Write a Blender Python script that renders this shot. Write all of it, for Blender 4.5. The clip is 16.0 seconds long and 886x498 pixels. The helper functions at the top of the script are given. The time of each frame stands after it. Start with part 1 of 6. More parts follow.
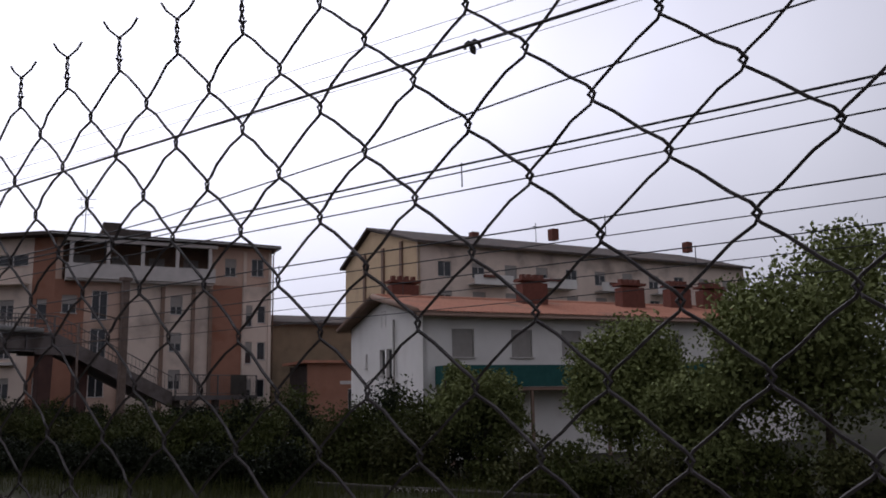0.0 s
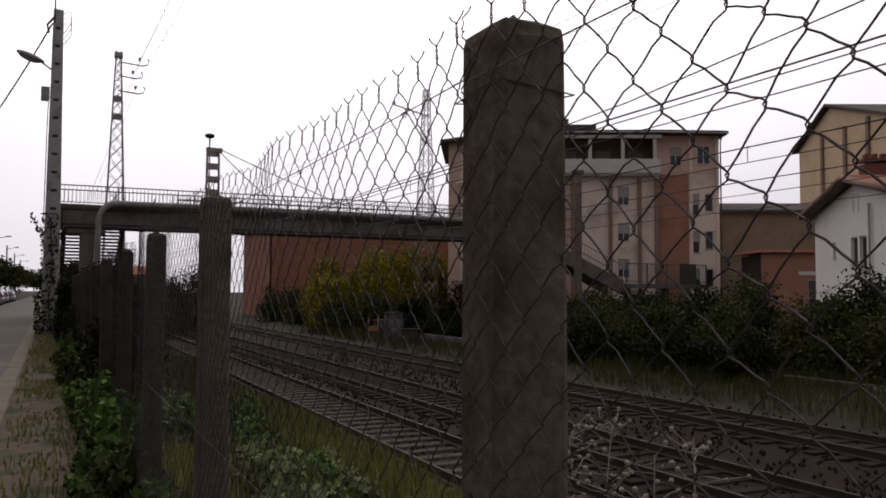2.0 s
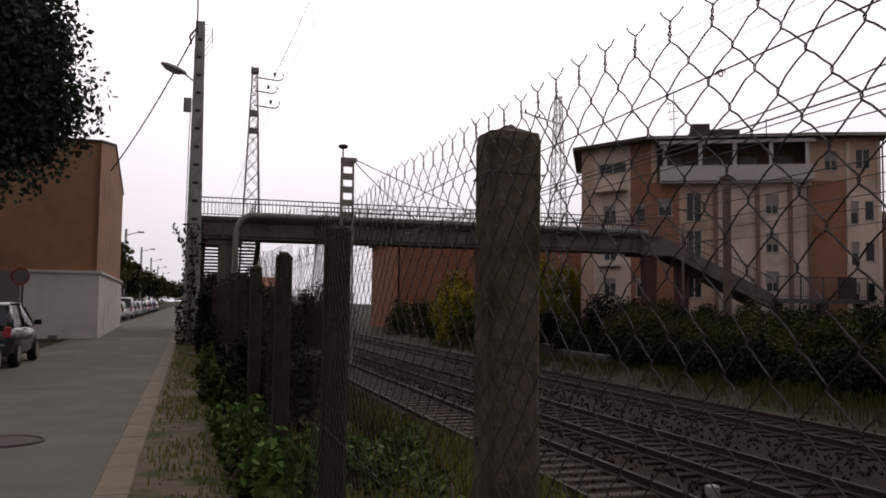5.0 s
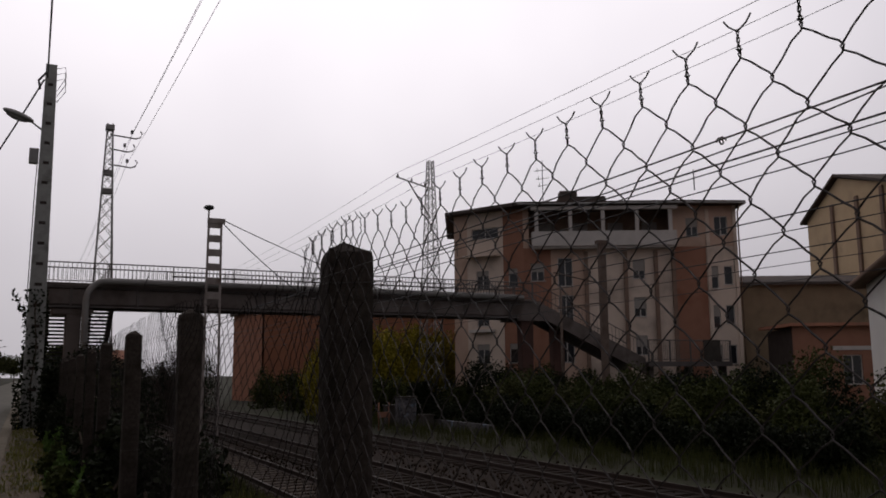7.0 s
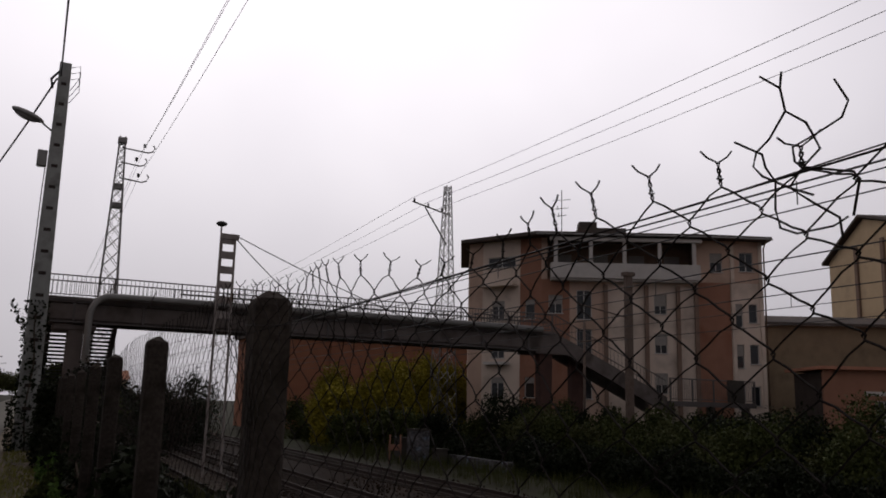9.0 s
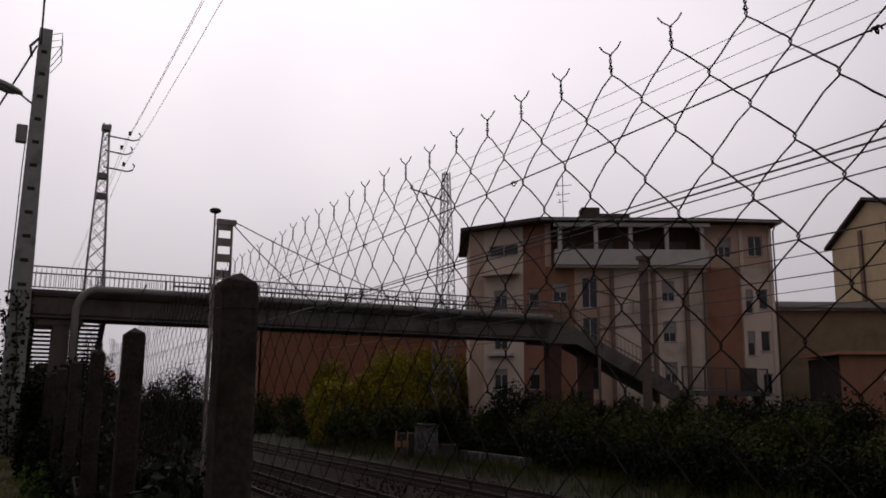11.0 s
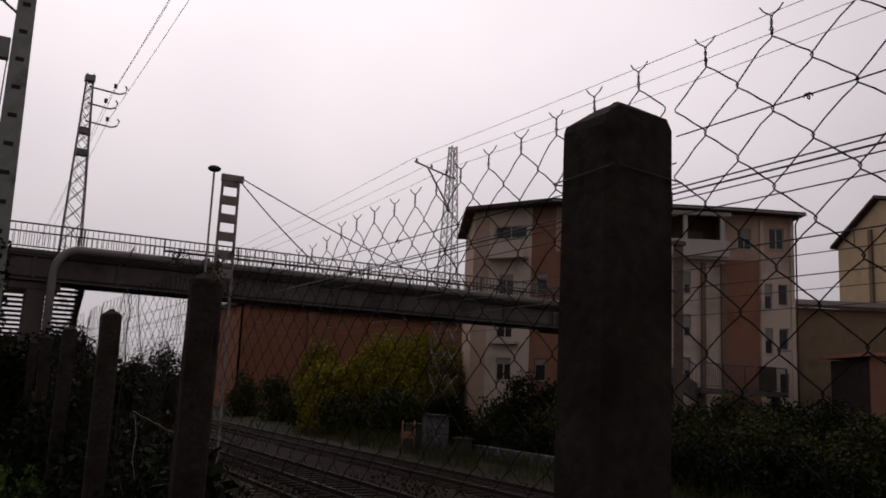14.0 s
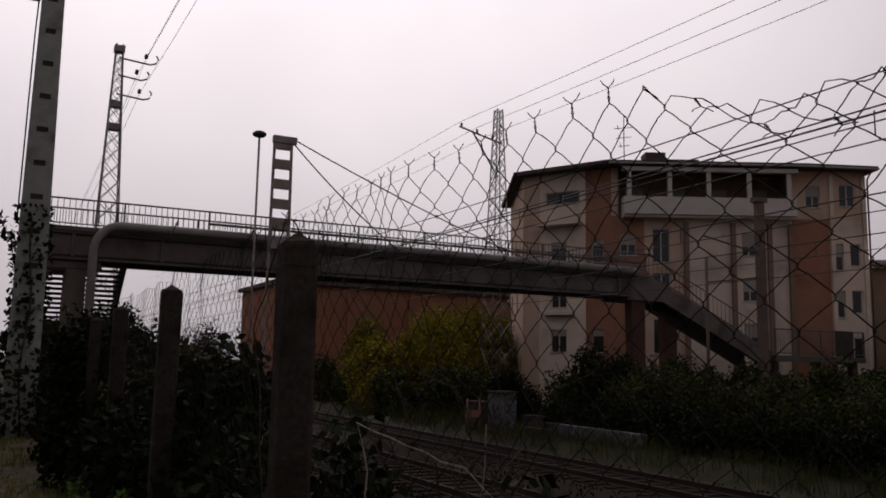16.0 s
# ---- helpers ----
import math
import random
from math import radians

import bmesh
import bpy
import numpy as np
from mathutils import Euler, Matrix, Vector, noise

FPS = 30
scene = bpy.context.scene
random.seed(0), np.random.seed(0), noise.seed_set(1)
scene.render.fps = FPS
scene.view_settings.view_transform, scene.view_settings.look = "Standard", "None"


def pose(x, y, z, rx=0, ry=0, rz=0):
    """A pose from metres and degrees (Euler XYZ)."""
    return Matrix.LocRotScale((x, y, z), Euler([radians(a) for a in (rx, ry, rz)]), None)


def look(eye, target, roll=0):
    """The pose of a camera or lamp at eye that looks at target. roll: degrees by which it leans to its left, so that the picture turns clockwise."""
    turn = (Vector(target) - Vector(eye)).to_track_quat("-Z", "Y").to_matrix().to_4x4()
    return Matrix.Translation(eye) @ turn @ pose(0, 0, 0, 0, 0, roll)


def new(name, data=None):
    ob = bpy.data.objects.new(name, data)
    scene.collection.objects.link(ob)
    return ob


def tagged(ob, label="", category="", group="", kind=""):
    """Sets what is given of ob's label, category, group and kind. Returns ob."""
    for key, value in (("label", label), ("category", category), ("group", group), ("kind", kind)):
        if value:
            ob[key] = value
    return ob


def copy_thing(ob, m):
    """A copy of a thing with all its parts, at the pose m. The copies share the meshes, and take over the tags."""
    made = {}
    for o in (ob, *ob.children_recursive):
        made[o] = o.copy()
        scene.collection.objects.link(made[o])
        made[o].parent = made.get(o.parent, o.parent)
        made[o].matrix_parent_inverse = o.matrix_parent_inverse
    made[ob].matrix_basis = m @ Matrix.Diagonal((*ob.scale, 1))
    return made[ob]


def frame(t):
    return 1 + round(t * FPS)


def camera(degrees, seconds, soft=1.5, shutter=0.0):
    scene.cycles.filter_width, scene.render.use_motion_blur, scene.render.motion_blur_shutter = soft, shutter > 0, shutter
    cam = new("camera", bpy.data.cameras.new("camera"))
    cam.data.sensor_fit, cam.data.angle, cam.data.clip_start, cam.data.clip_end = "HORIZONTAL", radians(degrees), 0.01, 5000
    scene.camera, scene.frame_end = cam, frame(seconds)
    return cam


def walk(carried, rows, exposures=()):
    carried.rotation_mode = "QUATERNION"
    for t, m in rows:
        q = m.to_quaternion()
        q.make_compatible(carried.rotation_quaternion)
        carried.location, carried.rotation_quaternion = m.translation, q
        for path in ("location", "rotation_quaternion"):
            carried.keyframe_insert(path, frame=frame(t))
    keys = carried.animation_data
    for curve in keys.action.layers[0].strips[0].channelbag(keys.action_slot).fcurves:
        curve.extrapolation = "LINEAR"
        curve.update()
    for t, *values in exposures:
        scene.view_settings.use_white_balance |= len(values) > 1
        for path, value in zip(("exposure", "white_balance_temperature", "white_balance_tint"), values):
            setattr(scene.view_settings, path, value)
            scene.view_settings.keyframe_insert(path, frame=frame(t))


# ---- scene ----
cam = camera(55.5, 16.0, 1.75)
PATH = [
    (0, (-0.503, -1.843, 1.676), (1.097, -0.696, 2.028), -1.2),
    (0.5, (-0.560, -1.661, 1.666), (0.862, -0.288, 1.972), 1.5),
    (1, (-0.646, -1.470, 1.651), (0.625, 0.058, 1.879), 1.5),
    (1.5, (-0.684, -1.316, 1.593), (0.370, 0.381, 1.691), 1.0),
    (2, (-0.63, -1.068, 1.594), (0.214, 0.742, 1.698), 0.3),
    (2.5, (-0.579, -0.862, 1.568), (0.049, 1.035, 1.649), 0.9),
    (3, (-0.602, -0.772, 1.557), (-0.12, 1.169, 1.582), 1.1),
    (5.3, (-0.71, 1.069, 1.605), (-0.088, 2.964, 1.753), 0.7),
    (5.5, (-0.723, 1.273, 1.609), (-0.064, 3.154, 1.771), 0.7),
    (6, (-0.688, 1.733, 1.619), (0.011, 3.586, 1.895), 2.0),
    (6.5, (-0.697, 2.312, 1.623), (0.142, 4.098, 1.953), 2.3),
    (7, (-0.763, 2.753, 1.637), (0.108, 4.529, 1.93), -0.5),
    (7.5, (-0.708, 3.284, 1.643), (0.132, 5.058, 2.026), 0.4),
    (8, (-0.676, 3.794, 1.627), (0.218, 5.542, 2.013), 2.6),
    (8.5, (-0.697, 4.282, 1.642), (0.246, 6.017, 1.961), 0.1),
    (9, (-0.668, 4.782, 1.643), (0.187, 6.553, 2.009), 1.5),
    (11.3, (-0.634, 7.715, 1.595), (0.256, 9.471, 1.948), 0.4),
    (11.5, (-0.633, 8.028, 1.596), (0.271, 9.772, 1.974), 0.8),
    (12, (-0.643, 8.702, 1.588), (0.205, 10.469, 1.986), 3.2),
    (12.5, (-0.681, 9.408, 1.612), (0.169, 11.18, 1.984), 1.5),
    (13, (-0.656, 10.23, 1.621), (0.2, 12.013, 1.916), 3.5),
    (13.5, (-0.73, 10.977, 1.613), (0.222, 12.709, 1.922), 2.9),
    (14, (-0.78, 11.618, 1.585), (0.169, 13.347, 1.912), 2.6),
    (14.5, (-0.836, 12.36, 1.576), (0.187, 14.047, 1.903), 0.5),
    (15, (-0.854, 13.099, 1.557), (0.062, 14.842, 1.902), 0.8),
    (15.5, (-0.847, 13.876, 1.543), (0.006, 15.652, 1.884), 3.4),
    (16, (-0.885, 14.659, 1.561), (0.018, 16.423, 1.829), 1.1),
]
walk(cam, [(t, look(eye, target, roll)) for t, eye, target, roll in PATH], [(0, 0.24, 5950, 13), (0.5, 0.12, 6100, 13), (1, -0.05, 6200, 12), (1.5, -0.02, 6450, 13), (2.2, 0.36, 6600, 13), (3, 0.4, 6700, 13), (5.5, 0.15, 6700, 15), (6, -0.05, 6650, 14), (6.5, -0.4, 6600, 13), (9, -0.38, 6550, 12), (12.5, -0.48, 6750, 16), (16, -0.48, 6800, 16)])

# ---- light ----
world = bpy.data.worlds.new("overcast_sky")
scene.world = world
world.use_nodes = True
wn = world.node_tree
for n in list(wn.nodes):
    wn.nodes.remove(n)
w_out = wn.nodes.new("ShaderNodeOutputWorld")
w_bg = wn.nodes.new("ShaderNodeBackground")
w_sky = wn.nodes.new("ShaderNodeTexSky")
w_sky.sky_type = 'NISHITA'
w_sky.sun_disc = False
w_sky.sun_elevation = radians(48)
w_sky.sun_rotation = radians(20)
w_sky.dust_density = 6.0
w_hsv = wn.nodes.new("ShaderNodeHueSaturation")
w_hsv.inputs["Saturation"].default_value = 0.08
w_cloud = wn.nodes.new("ShaderNodeTexNoise")
w_cloud.inputs["Scale"].default_value = 1.6
w_cloud.inputs["Detail"].default_value = 4.0
w_ramp = wn.nodes.new("ShaderNodeValToRGB")
w_ramp.color_ramp.elements[0].position = 0.3
w_ramp.color_ramp.elements[0].color = (8.3, 7.95, 8.7, 1)
w_ramp.color_ramp.elements[1].position = 0.75
w_ramp.color_ramp.elements[1].color = (11.6, 11.2, 11.8, 1)
w_mix = wn.nodes.new("ShaderNodeMixRGB")
w_mix.inputs[0].default_value = 0.88
wn.links.new(w_sky.outputs[0], w_hsv.inputs["Color"])
wn.links.new(w_hsv.outputs[0], w_mix.inputs[1])
wn.links.new(w_cloud.outputs["Fac"], w_ramp.inputs[0])
wn.links.new(w_ramp.outputs[0], w_mix.inputs[2])
# the cloud is thin and bright ahead, thick and grey behind
w_co = wn.nodes.new("ShaderNodeTexCoord")
w_dot = wn.nodes.new("ShaderNodeVectorMath")
w_dot.operation = 'DOT_PRODUCT'
w_dot.inputs[1].default_value = (0.2, 0.91, 0.36)
w_rng = wn.nodes.new("ShaderNodeMapRange")
w_rng.interpolation_type = 'SMOOTHSTEP'
w_rng.inputs[1].default_value, w_rng.inputs[2].default_value = 0.15, 1.0
w_rng.inputs[3].default_value, w_rng.inputs[4].default_value = 0.4, 1.1
w_mul = wn.nodes.new("ShaderNodeMixRGB")
w_mul.blend_type = 'MULTIPLY'
w_mul.inputs[0].default_value = 1.0
wn.links.new(w_co.outputs["Generated"], w_dot.inputs[0])
wn.links.new(w_dot.outputs["Value"], w_rng.inputs[0])
wn.links.new(w_mix.outputs[0], w_mul.inputs[1])
wn.links.new(w_rng.outputs[0], w_mul.inputs[2])
w_sep = wn.nodes.new("ShaderNodeSeparateXYZ")
w_el = wn.nodes.new("ShaderNodeMapRange")
w_el.interpolation_type = 'SMOOTHSTEP'
w_el.inputs[1].default_value, w_el.inputs[2].default_value = 0.0, 0.42
w_el.inputs[3].default_value, w_el.inputs[4].default_value = 0.66, 1.08
w_mul2 = wn.nodes.new("ShaderNodeMixRGB")
w_mul2.blend_type = 'MULTIPLY'
w_mul2.inputs[0].default_value = 1.0
wn.links.new(w_co.outputs["Generated"], w_sep.inputs[0])
wn.links.new(w_sep.outputs["Z"], w_el.inputs[0])
wn.links.new(w_mul.outputs[0], w_mul2.inputs[1])
wn.links.new(w_el.outputs[0], w_mul2.inputs[2])
wn.links.new(w_mul2.outputs[0], w_bg.inputs["Color"])
w_bg.inputs["Strength"].default_value = 0.1
wn.links.new(w_bg.outputs[0], w_out.inputs[0])
sun = new("sun", bpy.data.lights.new("sun", 'SUN'))
sun.data.energy = 0.2
sun.data.angle = radians(25)
sun.data.color = (1.0, 0.96, 0.9)
sun.matrix_world = look((0, 0, 40), (-14, -38, 0))


# ---- materials ----
def mat(name, a, b=None, rough=0.85, scale=6.0, fine=60.0, bump=0.15, metallic=0.0, stain=None, stain_scale=1.2, stain_cut=0.55, spread=0.0):
    """Two-tone noisy surface: a and b mixed by fine grain, stain by large patches, spread by object."""
    m = bpy.data.materials.new(name)
    m.use_nodes = True
    t = m.node_tree
    p = t.nodes["Principled BSDF"]
    p.inputs["Roughness"].default_value = rough
    p.inputs["Metallic"].default_value = metallic
    if rough >= 0.8 and not metallic:
        p.inputs["Specular IOR Level"].default_value = 0.1
    if b is None:
        b = tuple(c * 0.7 for c in a)
    co = t.nodes.new("ShaderNodeTexCoord")
    n1 = t.nodes.new("ShaderNodeTexNoise")
    n1.inputs["Scale"].default_value = scale
    n1.inputs["Detail"].default_value = 6
    n2 = t.nodes.new("ShaderNodeTexNoise")
    n2.inputs["Scale"].default_value = fine
    n2.inputs["Detail"].default_value = 3
    t.links.new(co.outputs["Object"], n1.inputs["Vector"])
    t.links.new(co.outputs["Object"], n2.inputs["Vector"])
    add = t.nodes.new("ShaderNodeMath")
    add.operation = 'ADD'
    t.links.new(n1.outputs["Fac"], add.inputs[0])
    t.links.new(n2.outputs["Fac"], add.inputs[1])
    r = t.nodes.new("ShaderNodeMapRange")
    r.inputs[1].default_value, r.inputs[2].default_value = 0.72, 1.28
    t.links.new(add.outputs[0], r.inputs[0])
    mx = t.nodes.new("ShaderNodeMixRGB")
    mx.inputs[1].default_value = (*a, 1)
    mx.inputs[2].default_value = (*b, 1)
    t.links.new(r.outputs[0], mx.inputs[0])
    col = mx.outputs[0]
    if stain:
        n3 = t.nodes.new("ShaderNodeTexNoise")
        n3.inputs["Scale"].default_value = stain_scale
        n3.inputs["Detail"].default_value = 5
        t.links.new(co.outputs["Object"], n3.inputs["Vector"])
        r3 = t.nodes.new("ShaderNodeMapRange")
        r3.inputs[1].default_value, r3.inputs[2].default_value = stain_cut, stain_cut + 0.18
        t.links.new(n3.outputs["Fac"], r3.inputs[0])
        m3 = t.nodes.new("ShaderNodeMixRGB")
        m3.inputs[2].default_value = (*stain, 1)
        t.links.new(r3.outputs[0], m3.inputs[0])
        t.links.new(col, m3.inputs[1])
        col = m3.outputs[0]
    if spread:
        oi = t.nodes.new("ShaderNodeObjectInfo")
        geo = t.nodes.new("ShaderNodeNewGeometry")
        s = t.nodes.new("ShaderNodeMath")
        s.operation = 'ADD'
        t.links.new(oi.outputs["Random"], s.inputs[0])
        t.links.new(geo.outputs["Random Per Island"], s.inputs[1])
        rr = t.nodes.new("ShaderNodeMapRange")
        rr.inputs[1].default_value, rr.inputs[2].default_value = 0.3, 1.7
        rr.inputs[3].default_value, rr.inputs[4].default_value = 1 - spread, 1 + spread
        t.links.new(s.outputs[0], rr.inputs[0])
        hv = t.nodes.new("ShaderNodeHueSaturation")
        t.links.new(rr.outputs[0], hv.inputs["Value"])
        t.links.new(col, hv.inputs["Color"])
        col = hv.outputs[0]
    t.links.new(col, p.inputs["Base Color"])
    if bump:
        bp = t.nodes.new("ShaderNodeBump")
        bp.inputs["Strength"].default_value = bump
        bp.inputs["Distance"].default_value = 0.02
        t.links.new(add.outputs[0], bp.inputs["Height"])
        t.links.new(bp.outputs[0], p.inputs["Normal"])
    return m


def leaf_mat(name, a, b, spread=0.45):
    m = mat(name, a, b, rough=0.75, scale=2.0, fine=14, bump=0, spread=spread)
    p = m.node_tree.nodes["Principled BSDF"]
    p.inputs["Specular IOR Level"].default_value = 0.1
    return m


M_ASPHALT = mat("asphalt", (0.138, 0.13, 0.108), (0.1, 0.094, 0.077), 0.9, 1.3, 120, 0.25, stain=(0.165, 0.152, 0.124), stain_scale=0.35)
M_KERB = mat("kerb_concrete", (0.2, 0.172, 0.13), (0.14, 0.118, 0.088), 0.9, 5, 90, 0.2, stain=(0.15, 0.12, 0.085), stain_scale=1.6, spread=0.04)
M_DIRT = mat("verge_soil", (0.15, 0.118, 0.085), (0.085, 0.066, 0.05), 0.95, 6, 70, 0.5, stain=(0.04, 0.055, 0.022), stain_scale=2.2, stain_cut=0.5)
M_GROUND = mat("rough_ground", (0.035, 0.034, 0.018), (0.02, 0.018, 0.011), 0.95, 1.2, 20, 0.4, stain=(0.028, 0.036, 0.012), stain_scale=0.4)
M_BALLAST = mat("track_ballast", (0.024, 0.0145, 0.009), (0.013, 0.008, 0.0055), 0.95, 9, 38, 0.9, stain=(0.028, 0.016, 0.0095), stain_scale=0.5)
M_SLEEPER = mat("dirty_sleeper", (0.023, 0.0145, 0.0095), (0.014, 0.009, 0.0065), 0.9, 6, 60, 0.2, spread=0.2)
M_SLEEPERPALE = mat("pale_sleeper_concrete", (0.085, 0.066, 0.052), (0.045, 0.034, 0.026), 0.9, 6, 60, 0.2, spread=0.2)
M_RAIL = mat("rusty_rail", (0.055, 0.034, 0.024), (0.034, 0.021, 0.016), 0.75, 10, 80, 0.1, metallic=0.3)
M_RAILHEAD = mat("polished_rail_head", (0.06, 0.046, 0.04), (0.022, 0.017, 0.014), 0.7, 2, 60, 0.02, metallic=1.0)
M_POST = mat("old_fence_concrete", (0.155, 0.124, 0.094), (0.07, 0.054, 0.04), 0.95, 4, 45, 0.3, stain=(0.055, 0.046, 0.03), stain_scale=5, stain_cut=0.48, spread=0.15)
# darker copy of the post concrete; the dimmer exposure is put into its colour
M_POSTDARK = mat("dimmed_fence_concrete", (0.062, 0.05, 0.042), (0.028, 0.022, 0.019), 0.95, 4, 45, 0.3, stain=(0.022, 0.018, 0.014), stain_scale=5, stain_cut=0.48, spread=0.2)
M_PLANK = mat("stained_plank_concrete", (0.15, 0.1, 0.075), (0.09, 0.06, 0.045), 0.95, 6, 80, 0.3, stain=(0.05, 0.045, 0.03), stain_scale=2)
M_LICHEN = mat("lichen", (0.2, 0.17, 0.06), (0.1, 0.1, 0.05), 0.95, 30, 120, 0.4)
M_WIRE = mat("weathered_wire", (0.07, 0.06, 0.058), (0.036, 0.03, 0.028), 0.75, 30, 200, 0.05, metallic=0.3)
# darker copy of the wire, with dim light put into its colour
M_WIREDIM = mat("dimmed_wire", (0.026, 0.021, 0.019), (0.014, 0.011, 0.01), 0.85, 30, 200, 0.05)
M_CABLE = mat("dark_cable", (0.035, 0.033, 0.034), None, 0.6, 5, 60, 0)
M_STEEL = mat("painted_bridge_steel", (0.11, 0.096, 0.092), (0.07, 0.06, 0.056), 0.7, 1.5, 40, 0.1, stain=(0.06, 0.04, 0.032), stain_scale=0.8)
M_BRCONC = mat("bridge_concrete", (0.17, 0.145, 0.135), (0.11, 0.092, 0.085), 0.9, 1.5, 40, 0.2, stain=(0.075, 0.06, 0.054), stain_scale=0.7, stain_cut=0.5)
M_BRRED = mat("reddish_column_paint", (0.1, 0.055, 0.046), (0.06, 0.035, 0.03), 0.85, 1.5, 40, 0.15)
M_PIPE = mat("pale_service_pipe", (0.27, 0.26, 0.25), (0.2, 0.19, 0.18), 0.6, 2, 40, 0.05)
M_POLE = mat("pole_concrete", (0.4, 0.4, 0.38), (0.28, 0.28, 0.265), 0.9, 4, 60, 0.25, stain=(0.14, 0.135, 0.12), stain_scale=1.5)
M_GALV = mat("galvanised_steel", (0.3, 0.29, 0.28), (0.2, 0.19, 0.18), 0.55, 4, 60, 0.05, metallic=0.6)
M_CATPOLE = mat("grey_mast_paint", (0.34, 0.3, 0.28), (0.24, 0.2, 0.185), 0.8, 4, 60, 0.1, stain=(0.14, 0.1, 0.08), stain_scale=1.5)
M_RUSTPOLE = mat("brown_mast_paint", (0.17, 0.13, 0.11), (0.1, 0.07, 0.055), 0.85, 4, 60, 0.1)
M_BEIGE = mat("beige_render", (0.68, 0.565, 0.475), (0.58, 0.475, 0.395), 0.92, 0.8, 60, 0.1, stain=(0.35, 0.285, 0.235), stain_scale=0.35, stain_cut=0.52)
M_PINK = mat("pink_render", (0.56, 0.4, 0.315), (0.47, 0.33, 0.255), 0.92, 0.8, 60, 0.1, stain=(0.3, 0.215, 0.165), stain_scale=0.35)
M_BRICKRED = mat("brick_red_render", (0.33, 0.165, 0.112), (0.26, 0.13, 0.088), 0.92, 1.2, 40, 0.15, stain=(0.24, 0.105, 0.066), stain_scale=0.5)
M_WHITE = mat("white_render", (0.72, 0.69, 0.65), (0.63, 0.6, 0.56), 0.9, 0.8, 60, 0.1, stain=(0.6, 0.56, 0.52), stain_scale=0.45, stain_cut=0.55)
M_TRIM = mat("white_trim", (0.55, 0.51, 0.48), (0.44, 0.41, 0.38), 0.7, 2, 40, 0.05)
# dark colour that stands in for shade inside rooms, pole slots and bolt holes
M_DARKIN = mat("inner_shade_paint", (0.07, 0.055, 0.05), (0.045, 0.035, 0.03), 0.9, 2, 30, 0.05)
M_BROWNPIL = mat("brown_pilaster", (0.24, 0.165, 0.125), (0.18, 0.12, 0.092), 0.9, 2, 40, 0.1)
M_ROOF = mat("dark_roof", (0.105, 0.085, 0.075), (0.066, 0.055, 0.05), 0.9, 3, 30, 0.3, stain=(0.13, 0.09, 0.07), stain_scale=0.5)
M_TILE = mat("terracotta_tiles", (0.42, 0.195, 0.125), (0.3, 0.135, 0.09), 0.85, 4, 30, 0.3, stain=(0.24, 0.14, 0.1), stain_scale=0.6, spread=0.15)
M_OCHRE = mat("ochre_render", (0.55, 0.41, 0.26), (0.46, 0.34, 0.215), 0.92, 0.8, 50, 0.1, stain=(0.4, 0.3, 0.2), stain_scale=0.4)
M_OLDWALL = mat("old_brown_wall", (0.27, 0.2, 0.13), (0.2, 0.145, 0.095), 0.95, 1.2, 40, 0.2, stain=(0.16, 0.12, 0.08), stain_scale=0.6)
M_CHIM = mat("chimney_brick", (0.17, 0.07, 0.052), (0.12, 0.05, 0.038), 0.9, 8, 50, 0.3)
M_SHUT = mat("shutter_paint", (0.3, 0.275, 0.25), (0.24, 0.22, 0.2), 0.7, 3, 40, 0.05)
M_GREENCANVAS = mat("green_canvas", (0.03, 0.1, 0.09), (0.02, 0.07, 0.065), 0.8, 3, 50, 0.1)
M_LBRICK = mat("brown_shed_cladding", (0.36, 0.2, 0.115), (0.28, 0.155, 0.09), 0.9, 1.5, 40, 0.15, stain=(0.17, 0.1, 0.06), stain_scale=0.4)
M_LWHITE = mat("whitewashed_base", (0.62, 0.58, 0.53), (0.52, 0.48, 0.44), 0.92, 1.0, 60, 0.15, stain=(0.42, 0.38, 0.33), stain_scale=0.5)
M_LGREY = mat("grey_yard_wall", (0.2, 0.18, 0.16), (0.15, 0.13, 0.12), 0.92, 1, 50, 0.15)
M_REDHALL = mat("red_brick_hall", (0.31, 0.135, 0.08), (0.24, 0.105, 0.064), 0.92, 0.8, 18, 0.2, stain=(0.22, 0.105, 0.065), stain_scale=0.25)
M_GRAF = mat("painted_graffiti", (0.16, 0.15, 0.155), (0.015, 0.015, 0.016), 0.8, 3.5, 9, 0.02, stain=(0.2, 0.26, 0.34), stain_scale=2.5, stain_cut=0.58)
M_LOWWALL = mat("low_wall_concrete", (0.075, 0.066, 0.058), (0.045, 0.04, 0.035), 0.95, 2, 40, 0.3)
M_BARK = mat("bark", (0.11, 0.085, 0.065), (0.06, 0.046, 0.036), 0.95, 12, 60, 0.5)
M_TWIG = mat("dry_stem", (0.065, 0.05, 0.04), (0.035, 0.027, 0.021), 0.9, 20, 90, 0.1)
M_CANE = mat("pale_bramble_cane", (0.34, 0.29, 0.24), (0.24, 0.2, 0.16), 0.8, 20, 90, 0.1)
M_SEED = mat("dry_seed_head", (0.16, 0.13, 0.1), (0.09, 0.07, 0.055), 0.95, 30, 90, 0.2)
# near-black green: the deep shade between leaves is put into this colour
L_DARK = leaf_mat("shade_dark_leaf", (0.0075, 0.0105, 0.0042), (0.014, 0.018, 0.0065), 0.25)
L_MID = leaf_mat("hedge_leaf", (0.03, 0.04, 0.009), (0.055, 0.06, 0.016), 0.25)
L_TREE = leaf_mat("garden_tree_leaf", (0.12, 0.14, 0.05), (0.155, 0.17, 0.06), 0.1)
